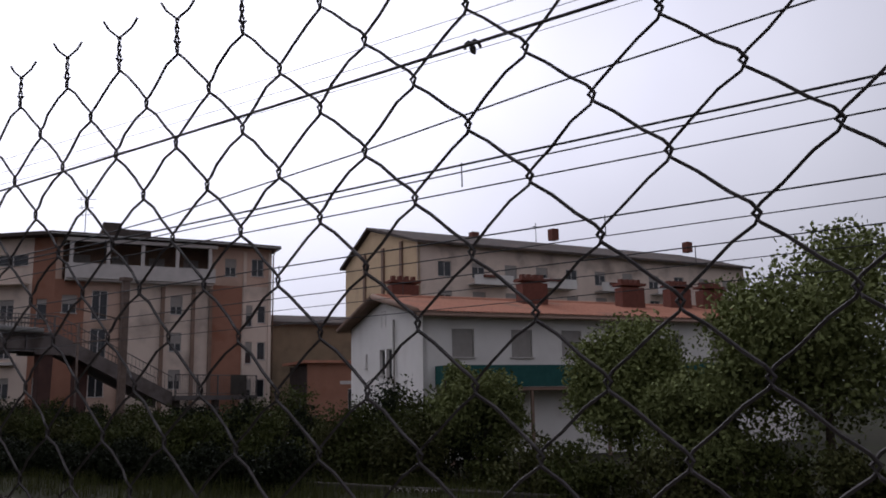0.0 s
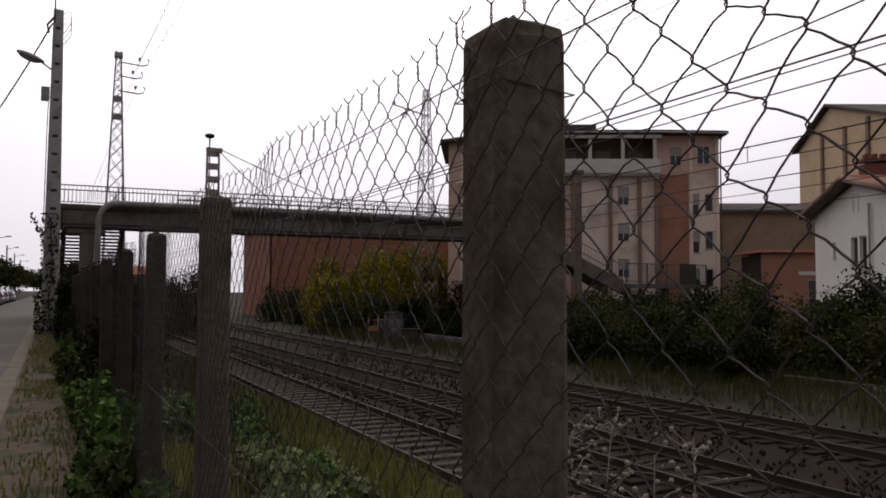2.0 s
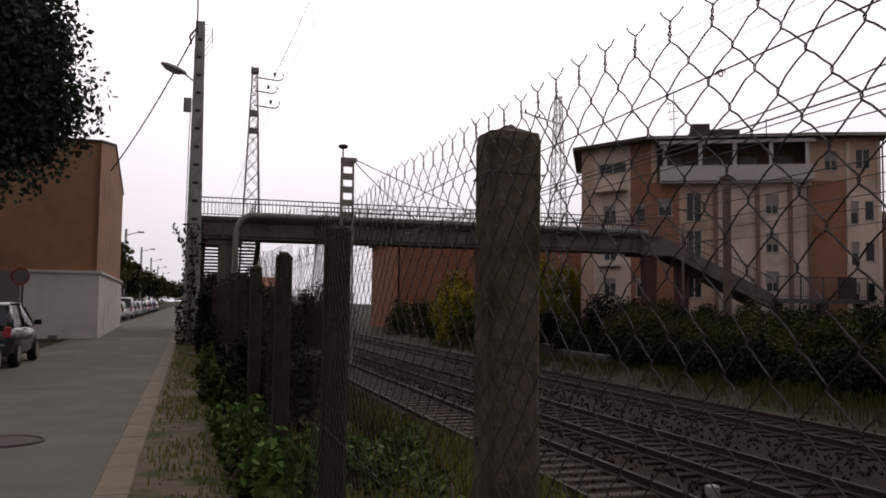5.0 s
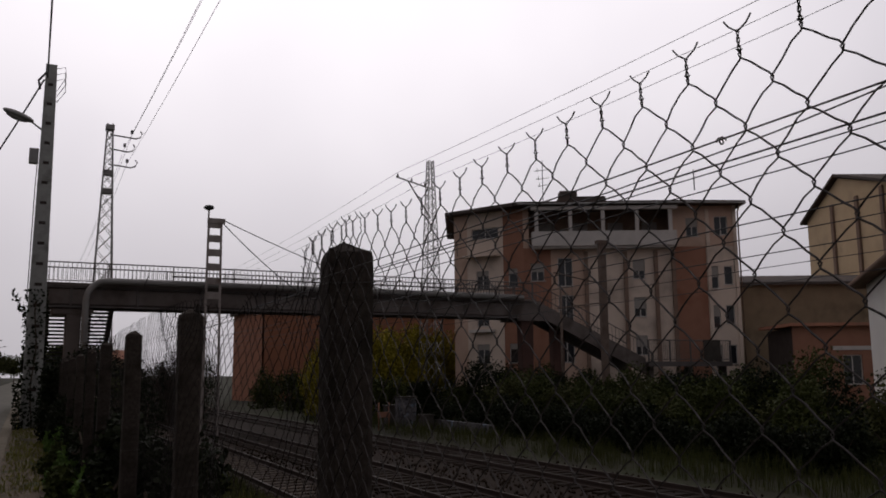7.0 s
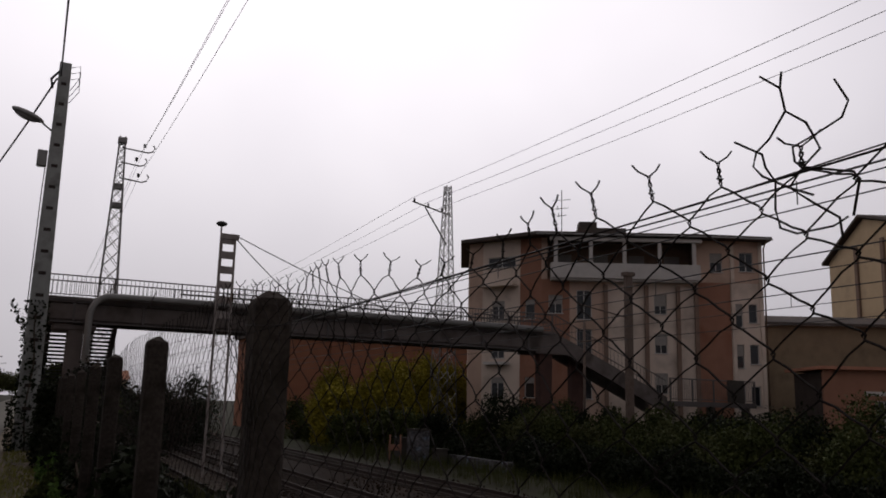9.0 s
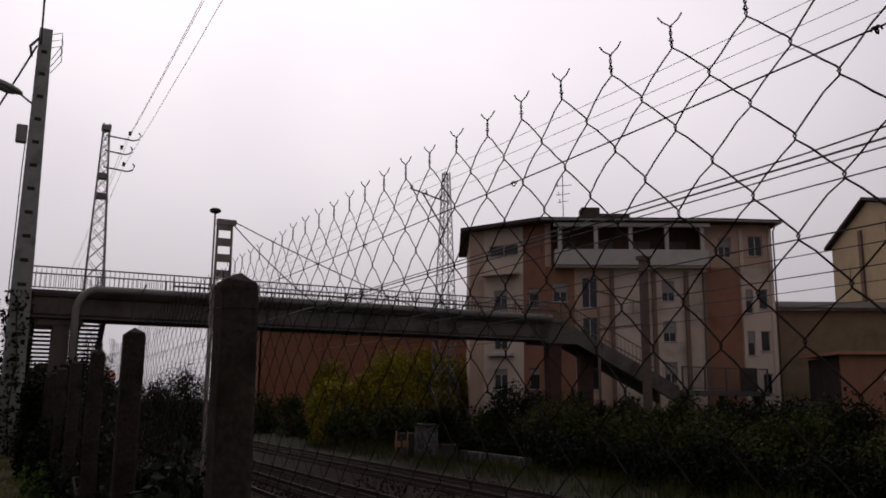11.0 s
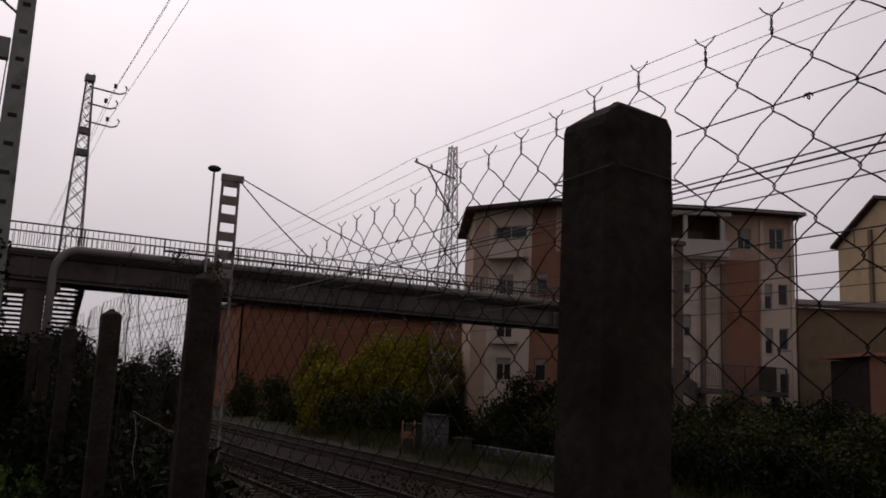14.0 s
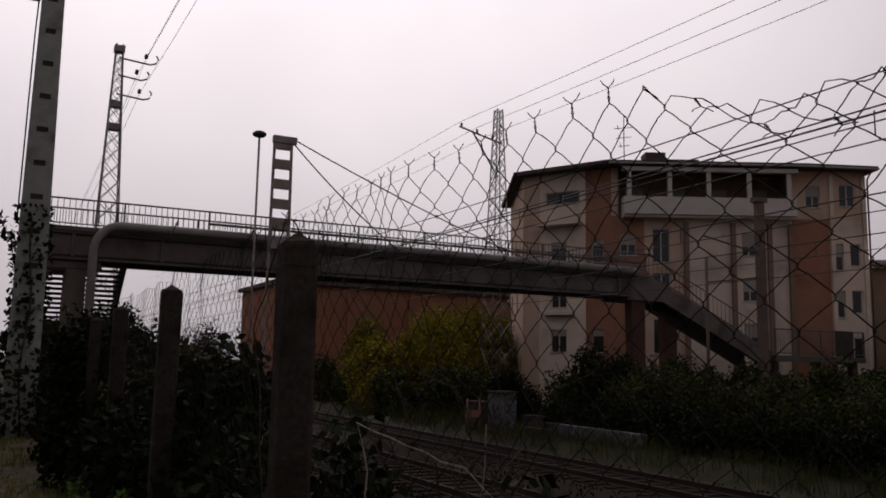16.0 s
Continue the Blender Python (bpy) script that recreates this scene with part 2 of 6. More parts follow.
L_YEL = leaf_mat("yellow_green_leaf", (0.18, 0.155, 0.014), (0.25, 0.2, 0.02))
L_OLIVE = leaf_mat("olive_leaf", (0.04, 0.045, 0.014), (0.065, 0.065, 0.022), 0.25)
L_PINE = leaf_mat("conifer_needle", (0.028, 0.038, 0.026), (0.042, 0.054, 0.036))
L_YOUNG = leaf_mat("young_leaf", (0.14, 0.17, 0.07), (0.2, 0.22, 0.1))
L_IVY = leaf_mat("ivy_leaf", (0.05, 0.1, 0.02), (0.1, 0.15, 0.035))
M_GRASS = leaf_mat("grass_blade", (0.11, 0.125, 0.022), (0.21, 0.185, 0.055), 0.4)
# same grass again, with shade put into the blade colour
M_GRASSDARK = leaf_mat("grass_blade_painted_shade", (0.028, 0.036, 0.009), (0.055, 0.055, 0.016), 0.35)
M_GLASS = bpy.data.materials.new("window_glass")
M_GLASS.use_nodes = True
_p = M_GLASS.node_tree.nodes["Principled BSDF"]
_p.inputs["Base Color"].default_value = (0.02, 0.022, 0.025, 1)
_p.inputs["Roughness"].default_value = 0.08
M_RED = mat("red_lamp_plastic", (0.35, 0.02, 0.02), None, 0.25, 5, 40, 0)
M_TYRE = mat("tyre_rubber", (0.022, 0.022, 0.022), None, 0.85, 10, 60, 0.1)
M_RIM = mat("wheel_alloy", (0.45, 0.45, 0.46), None, 0.35, 5, 40, 0, metallic=0.8)


def car_paint(name, c):
    m = mat(name, c, tuple(v * 0.9 for v in c), 0.3, 1, 30, 0)
    m.node_tree.nodes["Principled BSDF"].inputs["Coat Weight"].default_value = 0.6
    return m


M_CAR = {k: car_paint("car_paint_" + k, c) for k, c in (
    ("silver", (0.4, 0.45, 0.5)), ("black", (0.015, 0.016, 0.018)), ("grey", (0.17, 0.2, 0.23)), ("white", (0.75, 0.75, 0.74)), ("red", (0.3, 0.03, 0.03)), ("blue", (0.05, 0.08, 0.2)))}


# ---- mesh helpers ----
def empty(name, loc=(0, 0, 0), rz=0.0):
    ob = new(name)
    ob.matrix_world = pose(*loc, 0, 0, rz)
    return ob


def from_py(name, verts, faces, material, parent=None, label="", smooth=False):
    me = bpy.data.meshes.new(name)
    me.from_pydata([tuple(v) for v in verts], [], faces)
    me.materials.append(material)
    if smooth:
        me.polygons.foreach_set("use_smooth", [True] * len(me.polygons))
    ob = new(name, me)
    ob.parent = parent
    if label:
        tagged(ob, label)
    return ob


def part(name, bm, material, parent=None, label="", smooth=False):
    me = bpy.data.meshes.new(name)
    bm.to_mesh(me)
    bm.free()
    me.materials.append(material)
    if smooth:
        for f in me.polygons:
            f.use_smooth = True
    ob = new(name, me)
    ob.parent = parent
    if label:
        tagged(ob, label)
    return ob


def share(name, ob, m, parent):
    o = new(name, ob.data)
    o.parent = parent
    o.matrix_local = m
    return o


def box_bm(lo, hi, bevel=0.0, bm=None):
    bm = bm or bmesh.new()
    c = [(a + b) / 2 for a, b in zip(lo, hi)]
    s = [b - a for a, b in zip(lo, hi)]
    r = bmesh.ops.create_cube(bm, size=1, matrix=Matrix.LocRotScale(c, None, s))
    if bevel:
        ed = list({e for v in r["verts"] for e in v.link_edges})
        bmesh.ops.bevel(bm, geom=ed, offset=bevel, segments=1, affect='EDGES')
    return bm


def box(name, lo, hi, material, parent=None, label="", bevel=0.0):
    return part(name, box_bm(lo, hi, bevel), material, parent, label)


def tube_data(pts, r, sides=4, r2=None, cap=False):
    """Vertices and faces of a tube along pts."""
    pts = [Vector(p) for p in pts]
    n = len(pts)
    V, F = [], []
    up = Vector((0.31, 0.17, 0.93))
    for i, p in enumerate(pts):
        d = pts[min(i + 1, n - 1)] - pts[max(i - 1, 0)]
        if d.length < 1e-9:
            d = Vector((0, 0, 1))
        d.normalize()
        a = d.cross(up)
        if a.length < 0.05:
            a = d.cross(Vector((1, 0, 0)))
        a.normalize()
        b = d.cross(a)
        rr = r if r2 is None else r + (r2 - r) * i / max(1, n - 1)
        for k in range(sides):
            w = 2 * math.pi * k / sides
            V.append(p + a * (rr * math.cos(w)) + b * (rr * math.sin(w)))
    for i in range(n - 1):
        for k in range(sides):
            k2 = (k + 1) % sides
            F.append((i * sides + k, i * sides + k2, (i + 1) * sides + k2, (i + 1) * sides + k))
    if cap:
        F.append(tuple(range(sides - 1, -1, -1)))
        F.append(tuple((n - 1) * sides + k for k in range(sides)))
    return V, F


def merge(lists):
    V, F = [], []
    for v, f in lists:
        o = len(V)
        V.extend(v)
        F.extend(tuple(i + o for i in q) for q in f)
    return V, F


def tubes(name, paths, r, material, parent=None, label="", sides=5, cap=True, smooth=True):
    V, F = merge([tube_data(p, r, sides, cap=cap) for p in paths])
    return from_py(name, V, F, material, parent, label, smooth)


def prism(name, poly, z0, z1, material, parent=None, label=""):
    """Upright prism over a plan polygon."""
    n = len(poly)
    V = [(x, y, z0) for x, y in poly] + [(x, y, z1) for x, y in poly]
    F = [tuple(range(n - 1, -1, -1)), tuple(range(n, 2 * n))]
    F += [(i, (i + 1) % n, n + (i + 1) % n, n + i) for i in range(n)]
    ob = from_py(name, V, F, material, parent, label)
    bm = bmesh.new()
    bm.from_mesh(ob.data)
    bmesh.ops.recalc_face_normals(bm, faces=bm.faces)
    bm.to_mesh(ob.data)
    bm.free()
    return ob


def leaves(rng, pts, size, droop=0.3, long=1.5):
    """Folded leaf blades at the points: two triangles each."""
    n = len(pts)
    P = np.asarray(pts)
    d = rng.normal(size=(n, 3))
    d[:, 2] -= droop
    d /= np.linalg.norm(d, axis=1)[:, None]
    s = rng.normal(size=(n, 3))
    s -= d * (s * d).sum(1)[:, None]
    s /= np.linalg.norm(s, axis=1)[:, None]
    L = size * (0.6 + 0.8 * rng.random(n))[:, None]
    a = P - d * L * long / 2
    b = P + s * L * 0.45
    c = P + d * L * long / 2
    e = P - s * L * 0.45
    V = np.stack([a, b, c, e], 1).reshape(-1, 3)
    F = [(4 * i, 4 * i + 1, 4 * i + 2, 4 * i + 3) for i in range(n)]
    return V.tolist(), F


def clump_points(rng, n, centre, rad, lumps=9, hollow=0.45):
    """Points in a lumpy crown: several smaller balls inside an ellipsoid."""
    c = np.array(centre)
    rad = np.array(rad)
    u = rng.normal(size=(lumps, 3))
    u /= np.linalg.norm(u, axis=1)[:, None]
    cs = u * (0.35 + 0.4 * rng.random((lumps, 1)))
    rs = 0.32 + 0.3 * rng.random(lumps)
    k = rng.integers(0, lumps, n)
    v = rng.normal(size=(n, 3))
    v /= np.linalg.norm(v, axis=1)[:, None]
    q = cs[k] + v * rs[k][:, None] * (hollow + (1 - hollow) * rng.random((n, 1)))
    q += rng.normal(size=(n, 3)) * 0.03
    return c + q * rad


def limb(rng, a, b, r0, r1, wob=0.1, n=6, sides=5):
    a, b = Vector(a), Vector(b)
    pts = [a.lerp(b, i / n) + Vector(rng.normal(size=3) * wob * (0 < i < n)) for i in range(n + 1)]
    return tube_data(pts, r0, sides, r1)


# ---- ground, street, tracks ----
PROFILE = [(-3000, 0.0), (-60, 0.0), (-14, 0.0), (-1.38, 0.0), (-0.88, 0.02), (-0.2, 0.05), (0.4, 0.02), (1.4, -0.35), (2.8, -1.0), (4.2, -1.45), (16.0, -1.45), (17.5, -1.3), (21, -1.15), (30, -1.0), (60, -0.6), (3000, -0.6)]


def ground_z(x):
    for (a, za), (b, zb) in zip(PROFILE, PROFILE[1:]):
        if a <= x <= b:
            return za + (zb - za) * (x - a) / (b - a)
    return 0.0


ys = [-3000, -300, -60, -20] + [-10 + 2.5 * i for i in range(45)] + [130, 200, 400, 1000, 3000]
V, F = [], []
rg = np.random.default_rng(5)
for j, y in enumerate(ys):
    for i, (x, z) in enumerate(PROFILE):
        bumpy = 0.06 * float(rg.normal()) if 0.3 < x < 60 and -12 < y < 110 and not 3 < x < 17 else 0
        V.append((x, y, z + bumpy))
nx = len(PROFILE)
for j in range(len(ys) - 1):
    for i in range(nx - 1):
        F.append((j * nx + i, j * nx + i + 1, (j + 1) * nx + i + 1, (j + 1) * nx + i))
tagged(from_py("ground", V, F, M_GROUND, None, "rough earth ground sloping down from the street to the tracks"), category="ground", kind="structure")
V, F = [], []
for j in range(81):
    y = -40 + 440 * (j / 80) ** 1.6
    for x in (-13.0, -9, -6, -3, -1.38):
        V.append((x, y, 0.006 + 0.02 * math.sin(1 + x * 0.25)))
for j in range(80):
    for i in range(4):
        F.append((j * 5 + i, j * 5 + i + 1, j * 5 + i + 6, j * 5 + i + 5))
tagged(from_py("road", V, F, M_ASPHALT, None, "worn grey asphalt street beside the railway fence", True), category="road", kind="structure")
V, F = [], []
for j in range(121):
    y = -8 + 0.6 * j
    for k, x in enumerate((-1.12, -0.7, -0.3, 0.05, 0.3)):
        V.append((x, y, 0.045 + 0.012 * k + 0.02 * noise.noise((x * 3, y * 1.3, 0))))
for j in range(120):
    for i in range(4):
        F.append((j * 5 + i, j * 5 + i + 1, j * 5 + i + 6, j * 5 + i + 5))
tagged(from_py("verge", V, F, M_DIRT, None, "strip of bare soil and gravel between kerb and fence", True), category="verge", kind="structure")
kerb = tagged(empty("kerb", (0, 0, 0)), "worn concrete kerb strip along the street edge", "kerb", kind="structure")
k0 = part("kerb_stone", box_bm((-0.14, 0.0015, -0.1), (0.14, 0.9985, 0.06), 0.012), M_KERB, kerb)
k0.location = (-1.24, -8, 0)
for i in range(1, 90):
    share("kerb_stone", k0, pose(-1.24 + 0.006 * math.sin(i * 2.1), -8 + i, 0.004 * math.sin(i * 1.7), 0, 0.6 * math.sin(i), 0), kerb)
mh = tagged(empty("manhole_cover", (-2.6, 11.2, 0.012)), "round dark cast iron manhole cover set in the asphalt", "manhole cover")
bm = bmesh.new()
bmesh.ops.create_cone(bm, cap_ends=True, segments=32, radius1=0.36, radius2=0.35, depth=0.03)
part("lid", bm, M_RAIL, mh)
V, F = merge([tube_data([(0.4 * math.cos(a), 0.4 * math.sin(a), 0.0) for a in [i * math.pi / 16 for i in range(33)]], 0.025, 5)])
from_py("ring", V, F, M_RAIL, mh)

# ballast bed
V, F = [], []
bx = [(4.05, -1.5), (4.6, -1.38), (5.0, -1.36), (6.6, -1.36), (7.3, -1.4), (8.1, -1.36), (9.6, -1.36), (10.8, -1.42), (12.6, -1.36), (14.3, -1.36), (15.2, -1.4), (16.0, -1.52)]
for j in range(191):
    y = -40 + 1.2 * j
    for x, z in bx:
        V.append((x, y, z + 0.025 * noise.noise((x * 1.7, y * 1.1, 3))))
nb = len(bx)
for j in range(190):
    for i in range(nb - 1):
        F.append((j * nb + i, j * nb + i + 1, (j + 1) * nb + i + 1, (j + 1) * nb + i))
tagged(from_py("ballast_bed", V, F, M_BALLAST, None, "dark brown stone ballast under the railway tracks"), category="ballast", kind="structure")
rg = np.random.default_rng(8)
V, F = [], []
oct_ = np.array([(1, 0, 0), (-1, 0, 0), (0, 1, 0), (0, -1, 0), (0, 0, 1), (0, 0, -1)], float)
of = [(0, 2, 4), (2, 1, 4), (1, 3, 4), (3, 0, 4), (2, 0, 5), (1, 2, 5), (3, 1, 5), (0, 3, 5)]
for i in range(7000):
    x = 4.2 + 11.4 * rg.random() ** 1.3
    y = -4 + 42 * rg.random() ** 1.2
    p = oct_ * (0.03 + 0.03 * rg.random(3)) + rg.normal(size=(6, 3)) * 0.006 + (x, y, -1.355)
    o = len(V)
    V.extend(p.tolist())
    F.extend(tuple(k + o for k in f) for f in of)
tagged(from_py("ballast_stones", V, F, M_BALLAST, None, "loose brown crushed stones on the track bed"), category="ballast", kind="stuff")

RAILS = [(5.03, 6.53), (8.08, 9.58), (12.68, 14.18)]
sleeper0 = None
for a, b in RAILS:
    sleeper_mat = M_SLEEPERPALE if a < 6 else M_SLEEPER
    if a < 10:
        sleeper0 = None
    cx = (a + b) / 2
    tr = tagged(empty("railway_track", (cx, 0, -1.37)), "railway track of rusty rails on concrete sleepers in ballast", "railway track", "railway tracks")
    for sx in (a - cx, b - cx):
        prof = [(-0.07, 0.04), (0.07, 0.04), (0.07, 0.055), (0.012, 0.07), (0.012, 0.155), (0.035, 0.165), (0.035, 0.2), (-0.035, 0.2), (-0.035, 0.165), (-0.012, 0.155), (-0.012, 0.07), (-0.07, 0.055)]
        Vr, Fr = [], []
        for y in (-40, 150):
            Vr += [(sx + px_, y, pz) for px_, pz in prof]
        Fr = [(i, (i + 1) % 12, 12 + (i + 1) % 12, 12 + i) for i in range(12)]
        rail = from_py("rail", Vr, Fr, M_RAIL, tr)
        from_py("rail_head", [(sx - 0.03, -40, 0.203), (sx + 0.03, -40, 0.203), (sx + 0.03, 150, 0.203), (sx - 0.03, 150, 0.203),
                              (sx - 0.03, -40, 0.2005), (sx + 0.03, -40, 0.2005), (sx + 0.03, 150, 0.2005), (sx - 0.03, 150, 0.2005)],
                [(0, 1, 2, 3), (0, 3, 7, 4), (1, 5, 6, 2)], M_RAILHEAD, rail, "worn shiny top of the rail")
    for i in range(95):
        m = pose(0, -4 + 0.6 * i, 0, 0, 0, 0.5 * math.sin(i * 3.3 + cx))
        if sleeper0 is None:
            bm = box_bm((-1.2, -0.13, -0.12), (1.2, 0.13, 0.045), 0.02)
            for v in bm.verts:
                if v.co.z > 0 and abs(v.co.x) < 0.5:
                    v.co.z -= 0.03
            sleeper0 = part("sleeper", bm, sleeper_mat, tr)
            sleeper0.matrix_local = m
        else:
            share("sleeper", sleeper0, m, tr)
    Vs, Fs = merge([([(x, y, z) for x in (-1.2, 1.2) for y in (yy - 0.13, yy + 0.13) for z in (-0.1, 0.045)], [(0, 1, 3, 2), (4, 6, 7, 5), (1, 5, 7, 3), (0, 2, 6, 4), (0, 4, 5, 1), (2, 3, 7, 6)]) for yy in [53 + 0.6 * i for i in range(90)]])
    tagged(from_py("sleeper_rest", Vs, Fs, M_SLEEPER, tr), kind="stuff")

# ---- fence ----
BAY = 2.5
POST_Y = [k * BAY for k in range(-2, 15)]
POST_X = {0: -0.014, 1: -0.011, 2: 0.021, 3: 0.03, 5: -0.013, 6: 0.007, 8: -0.017, 9: -0.018}
POST_DY = {1: 0.006, 2: -0.031, 3: 0.026, 5: 0.02}


def post_mesh(seed, material):
    rg = np.random.default_rng(seed)
    w = 0.06
    sh = 0.006 if material is M_POSTDARK else 0.012
    levels = [(-0.5, 1.04), (0.4, 1.02), (0.9, 1.01), (1.4, 1.0), (1.948 + sh, 1.0), (1.965 + sh, 0.93), (1.99, 0.4), (2.0, 0.12)]
    ch = 0.014
    V, F = [], []
    ring8 = [(w, w - ch), (w - ch, w), (ch - w, w), (-w, w - ch), (-w, ch - w), (ch - w, -w), (w - ch, -w), (w, ch - w)]
    for z, s in levels:
        for qx, qy in ring8:
            V.append((qx * s + rg.normal() * 0.0018, qy * s + rg.normal() * 0.0018, z + rg.normal() * 0.003))
    for j in range(len(levels) - 1):
        for k in range(8):
            F.append((j * 8 + k, j * 8 + (k + 1) % 8, (j + 1) * 8 + (k + 1) % 8, (j + 1) * 8 + k))
    F.append(tuple((len(levels) - 1) * 8 + k for k in range(8)))
    me = bpy.data.meshes.new("concrete_post")
    me.from_pydata(V, [], F)
    bm = bmesh.new()
    bm.from_mesh(me)
    bmesh.ops.recalc_face_normals(bm, faces=bm.faces)
    bm.to_mesh(me)
    bm.free()
    me.materials.append(material)
    return me


for k, y in enumerate(POST_Y):
    # posts past y 4 take the copy darkened for dim light
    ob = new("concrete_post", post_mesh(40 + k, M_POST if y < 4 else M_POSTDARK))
    ob.matrix_world = pose(POST_X.get(k - 2, 0.0), y + POST_DY.get(k - 2, 0.0), 0.0, 0.1 * math.sin(k * 2.7), 0.1 * math.sin(k * 1.9 + 1), 2.0 * math.sin(k * 1.3))
    tagged(ob, "weathered grey square concrete fence post with pointed top" if y < 4 else "square concrete fence post with pointed top, coloured darker for dim light", "fence post", "fence posts")
    bm = bmesh.new()
    bmesh.ops.create_cone(bm, cap_ends=True, segments=8, radius1=0.011, radius2=0.009, depth=0.006, matrix=pose(-0.061, 0.02, 1.3, 0, 90, 0))
    part("bolt_hole", bm, M_DARKIN, ob, "small dark bolt hole")
    for zt in (1.885, 1.06):
        ring_ = [(-0.0635, -0.0635), (0.0635, -0.0635), (0.0635, 0.0635), (-0.0635, 0.0635), (-0.0635, -0.0635), (-0.075, -0.09)]
        tubes("tie_wire", [[(qx, qy, zt + 0.006 * math.sin(3 * q + k)) for q, (qx, qy) in enumerate(ring_)]], 0.0012, M_WIRE, ob, "thin tie wire wrapped round the post")

plank0 = None
for k in range(-2, 14):
    m = pose(-0.13, k * BAY + BAY / 2, 0.09, 0.8 * math.sin(k * 2.2), 7 + 5 * math.sin(k * 1.4), 0.5 * math.sin(k))
    if plank0 is None:
        plank0 = part("concrete_plank", box_bm((-0.025, -1.17, -0.14), (0.025, 1.17, 0.13), 0.01), M_PLANK)
        plank0.matrix_world = m
        ob = plank0
    else:
        ob = copy_thing(plank0, m)
    tagged(ob, "brownish concrete gravel board at the foot of the fence", "gravel board", "gravel boards")

WIRE_R = 0.00115
# per panel: half the height of a cell, and where the wire tips stand along the fence (tip number, y)
MESH = {
    -2: (0.042, ((0, -4.95), (28, -2.45))),
    -1: (0.041, ((8, -1.6065), (15, -1.022), (20, -0.588), (26, -0.06))),
    0: (0.0405, ((0, 0.06), (24, 2.05), (28, 2.382))),
    1: (0.04, ((0, 2.49), (4, 2.854), (9, 3.308), (20, 4.232), (25, 4.617), (30, 5.0))),
    2: (0.042, ((0, 4.255), (12, 5.383), (34, 7.45))),
    3: (0.0565, ((0, 7.561), (11, 8.87), (20, 9.94))),
    4: (0.0525, ((0, 10.208), (7, 11.02), (19, 12.448))),
    5: (0.0505, ((0, 12.58), (4, 13.03), (12, 13.91), (18, 14.63), (20, 14.869))),
    6: (0.05, ((0, 14.985), (8, 15.896), (10, 16.122), (22, 17.49))),
}


def warp(y, z, x0, seed, amp):
    """Sagging, bent and torn wire: larger towards the top."""
    g = max(0.0, (z - 1.2)) / 0.9
    h = max(0.0, (z - 1.7)) / 0.4
    n1 = noise.noise((y * 1.1, z * 0.9, seed))
    n2 = noise.noise((y * 2.3, z * 2.1, seed + 7))
    n3 = noise.noise((y * 4.1, z * 1.7, seed + 13))
    n4 = noise.noise((y * 9.0, z * 9.0, seed + 29))
    return (x0 + min(1.0, amp) * 0.02 * n1 + amp * 0.035 * n2 * (0.3 + g), y + amp * 0.02 * n3 * (0.2 + h) + 0.0012 * n4,
            z + min(1.0, amp) * 0.012 * n1 * g - amp * 0.05 * max(0, n2) * h + 0.0012 * n4)


TOPS = [(-6, 1.964), (-1.4, 1.965), (-1.15, 1.984), (-0.65, 1.983), (-0.58, 1.972), (-0.5, 1.935), (-0.37, 1.936), (-0.2, 1.958), (0.05, 1.976), (0.15, 1.966), (0.5, 1.956), (2.15, 1.961), (2.6, 1.97), (3.25, 1.977), (3.7, 1.97), (4.3, 1.953), (4.65, 1.972), (4.95, 1.965), (5.3, 1.885), (6.2, 1.885), (6.6, 1.91), (7.5, 1.96), (7.51, 2.03), (8.6, 2.075), (10, 2.085), (11.2, 2.084), (12.6, 2.065), (13.0, 2.035), (13.4, 2.015), (13.8, 2.0), (13.95, 1.968), (14.3, 1.97), (14.6, 2.03), (14.87, 2.054), (15.1, 2.055), (16.7, 2.06), (17.2, 2.09), (40, 2.08)]


def along(table, u):
    """Straight lines through the table's pairs, carried on past both ends."""
    k = 0
    while k < len(table) - 2 and u > table[k + 1][0]:
        k += 1
    (a, za), (b, zb) = table[k], table[k + 1]
    return za + (zb - za) * (u - a) / (b - a)


def top_at(y):
    return along(TOPS, y) if -6 <= y <= 40 else 1.985


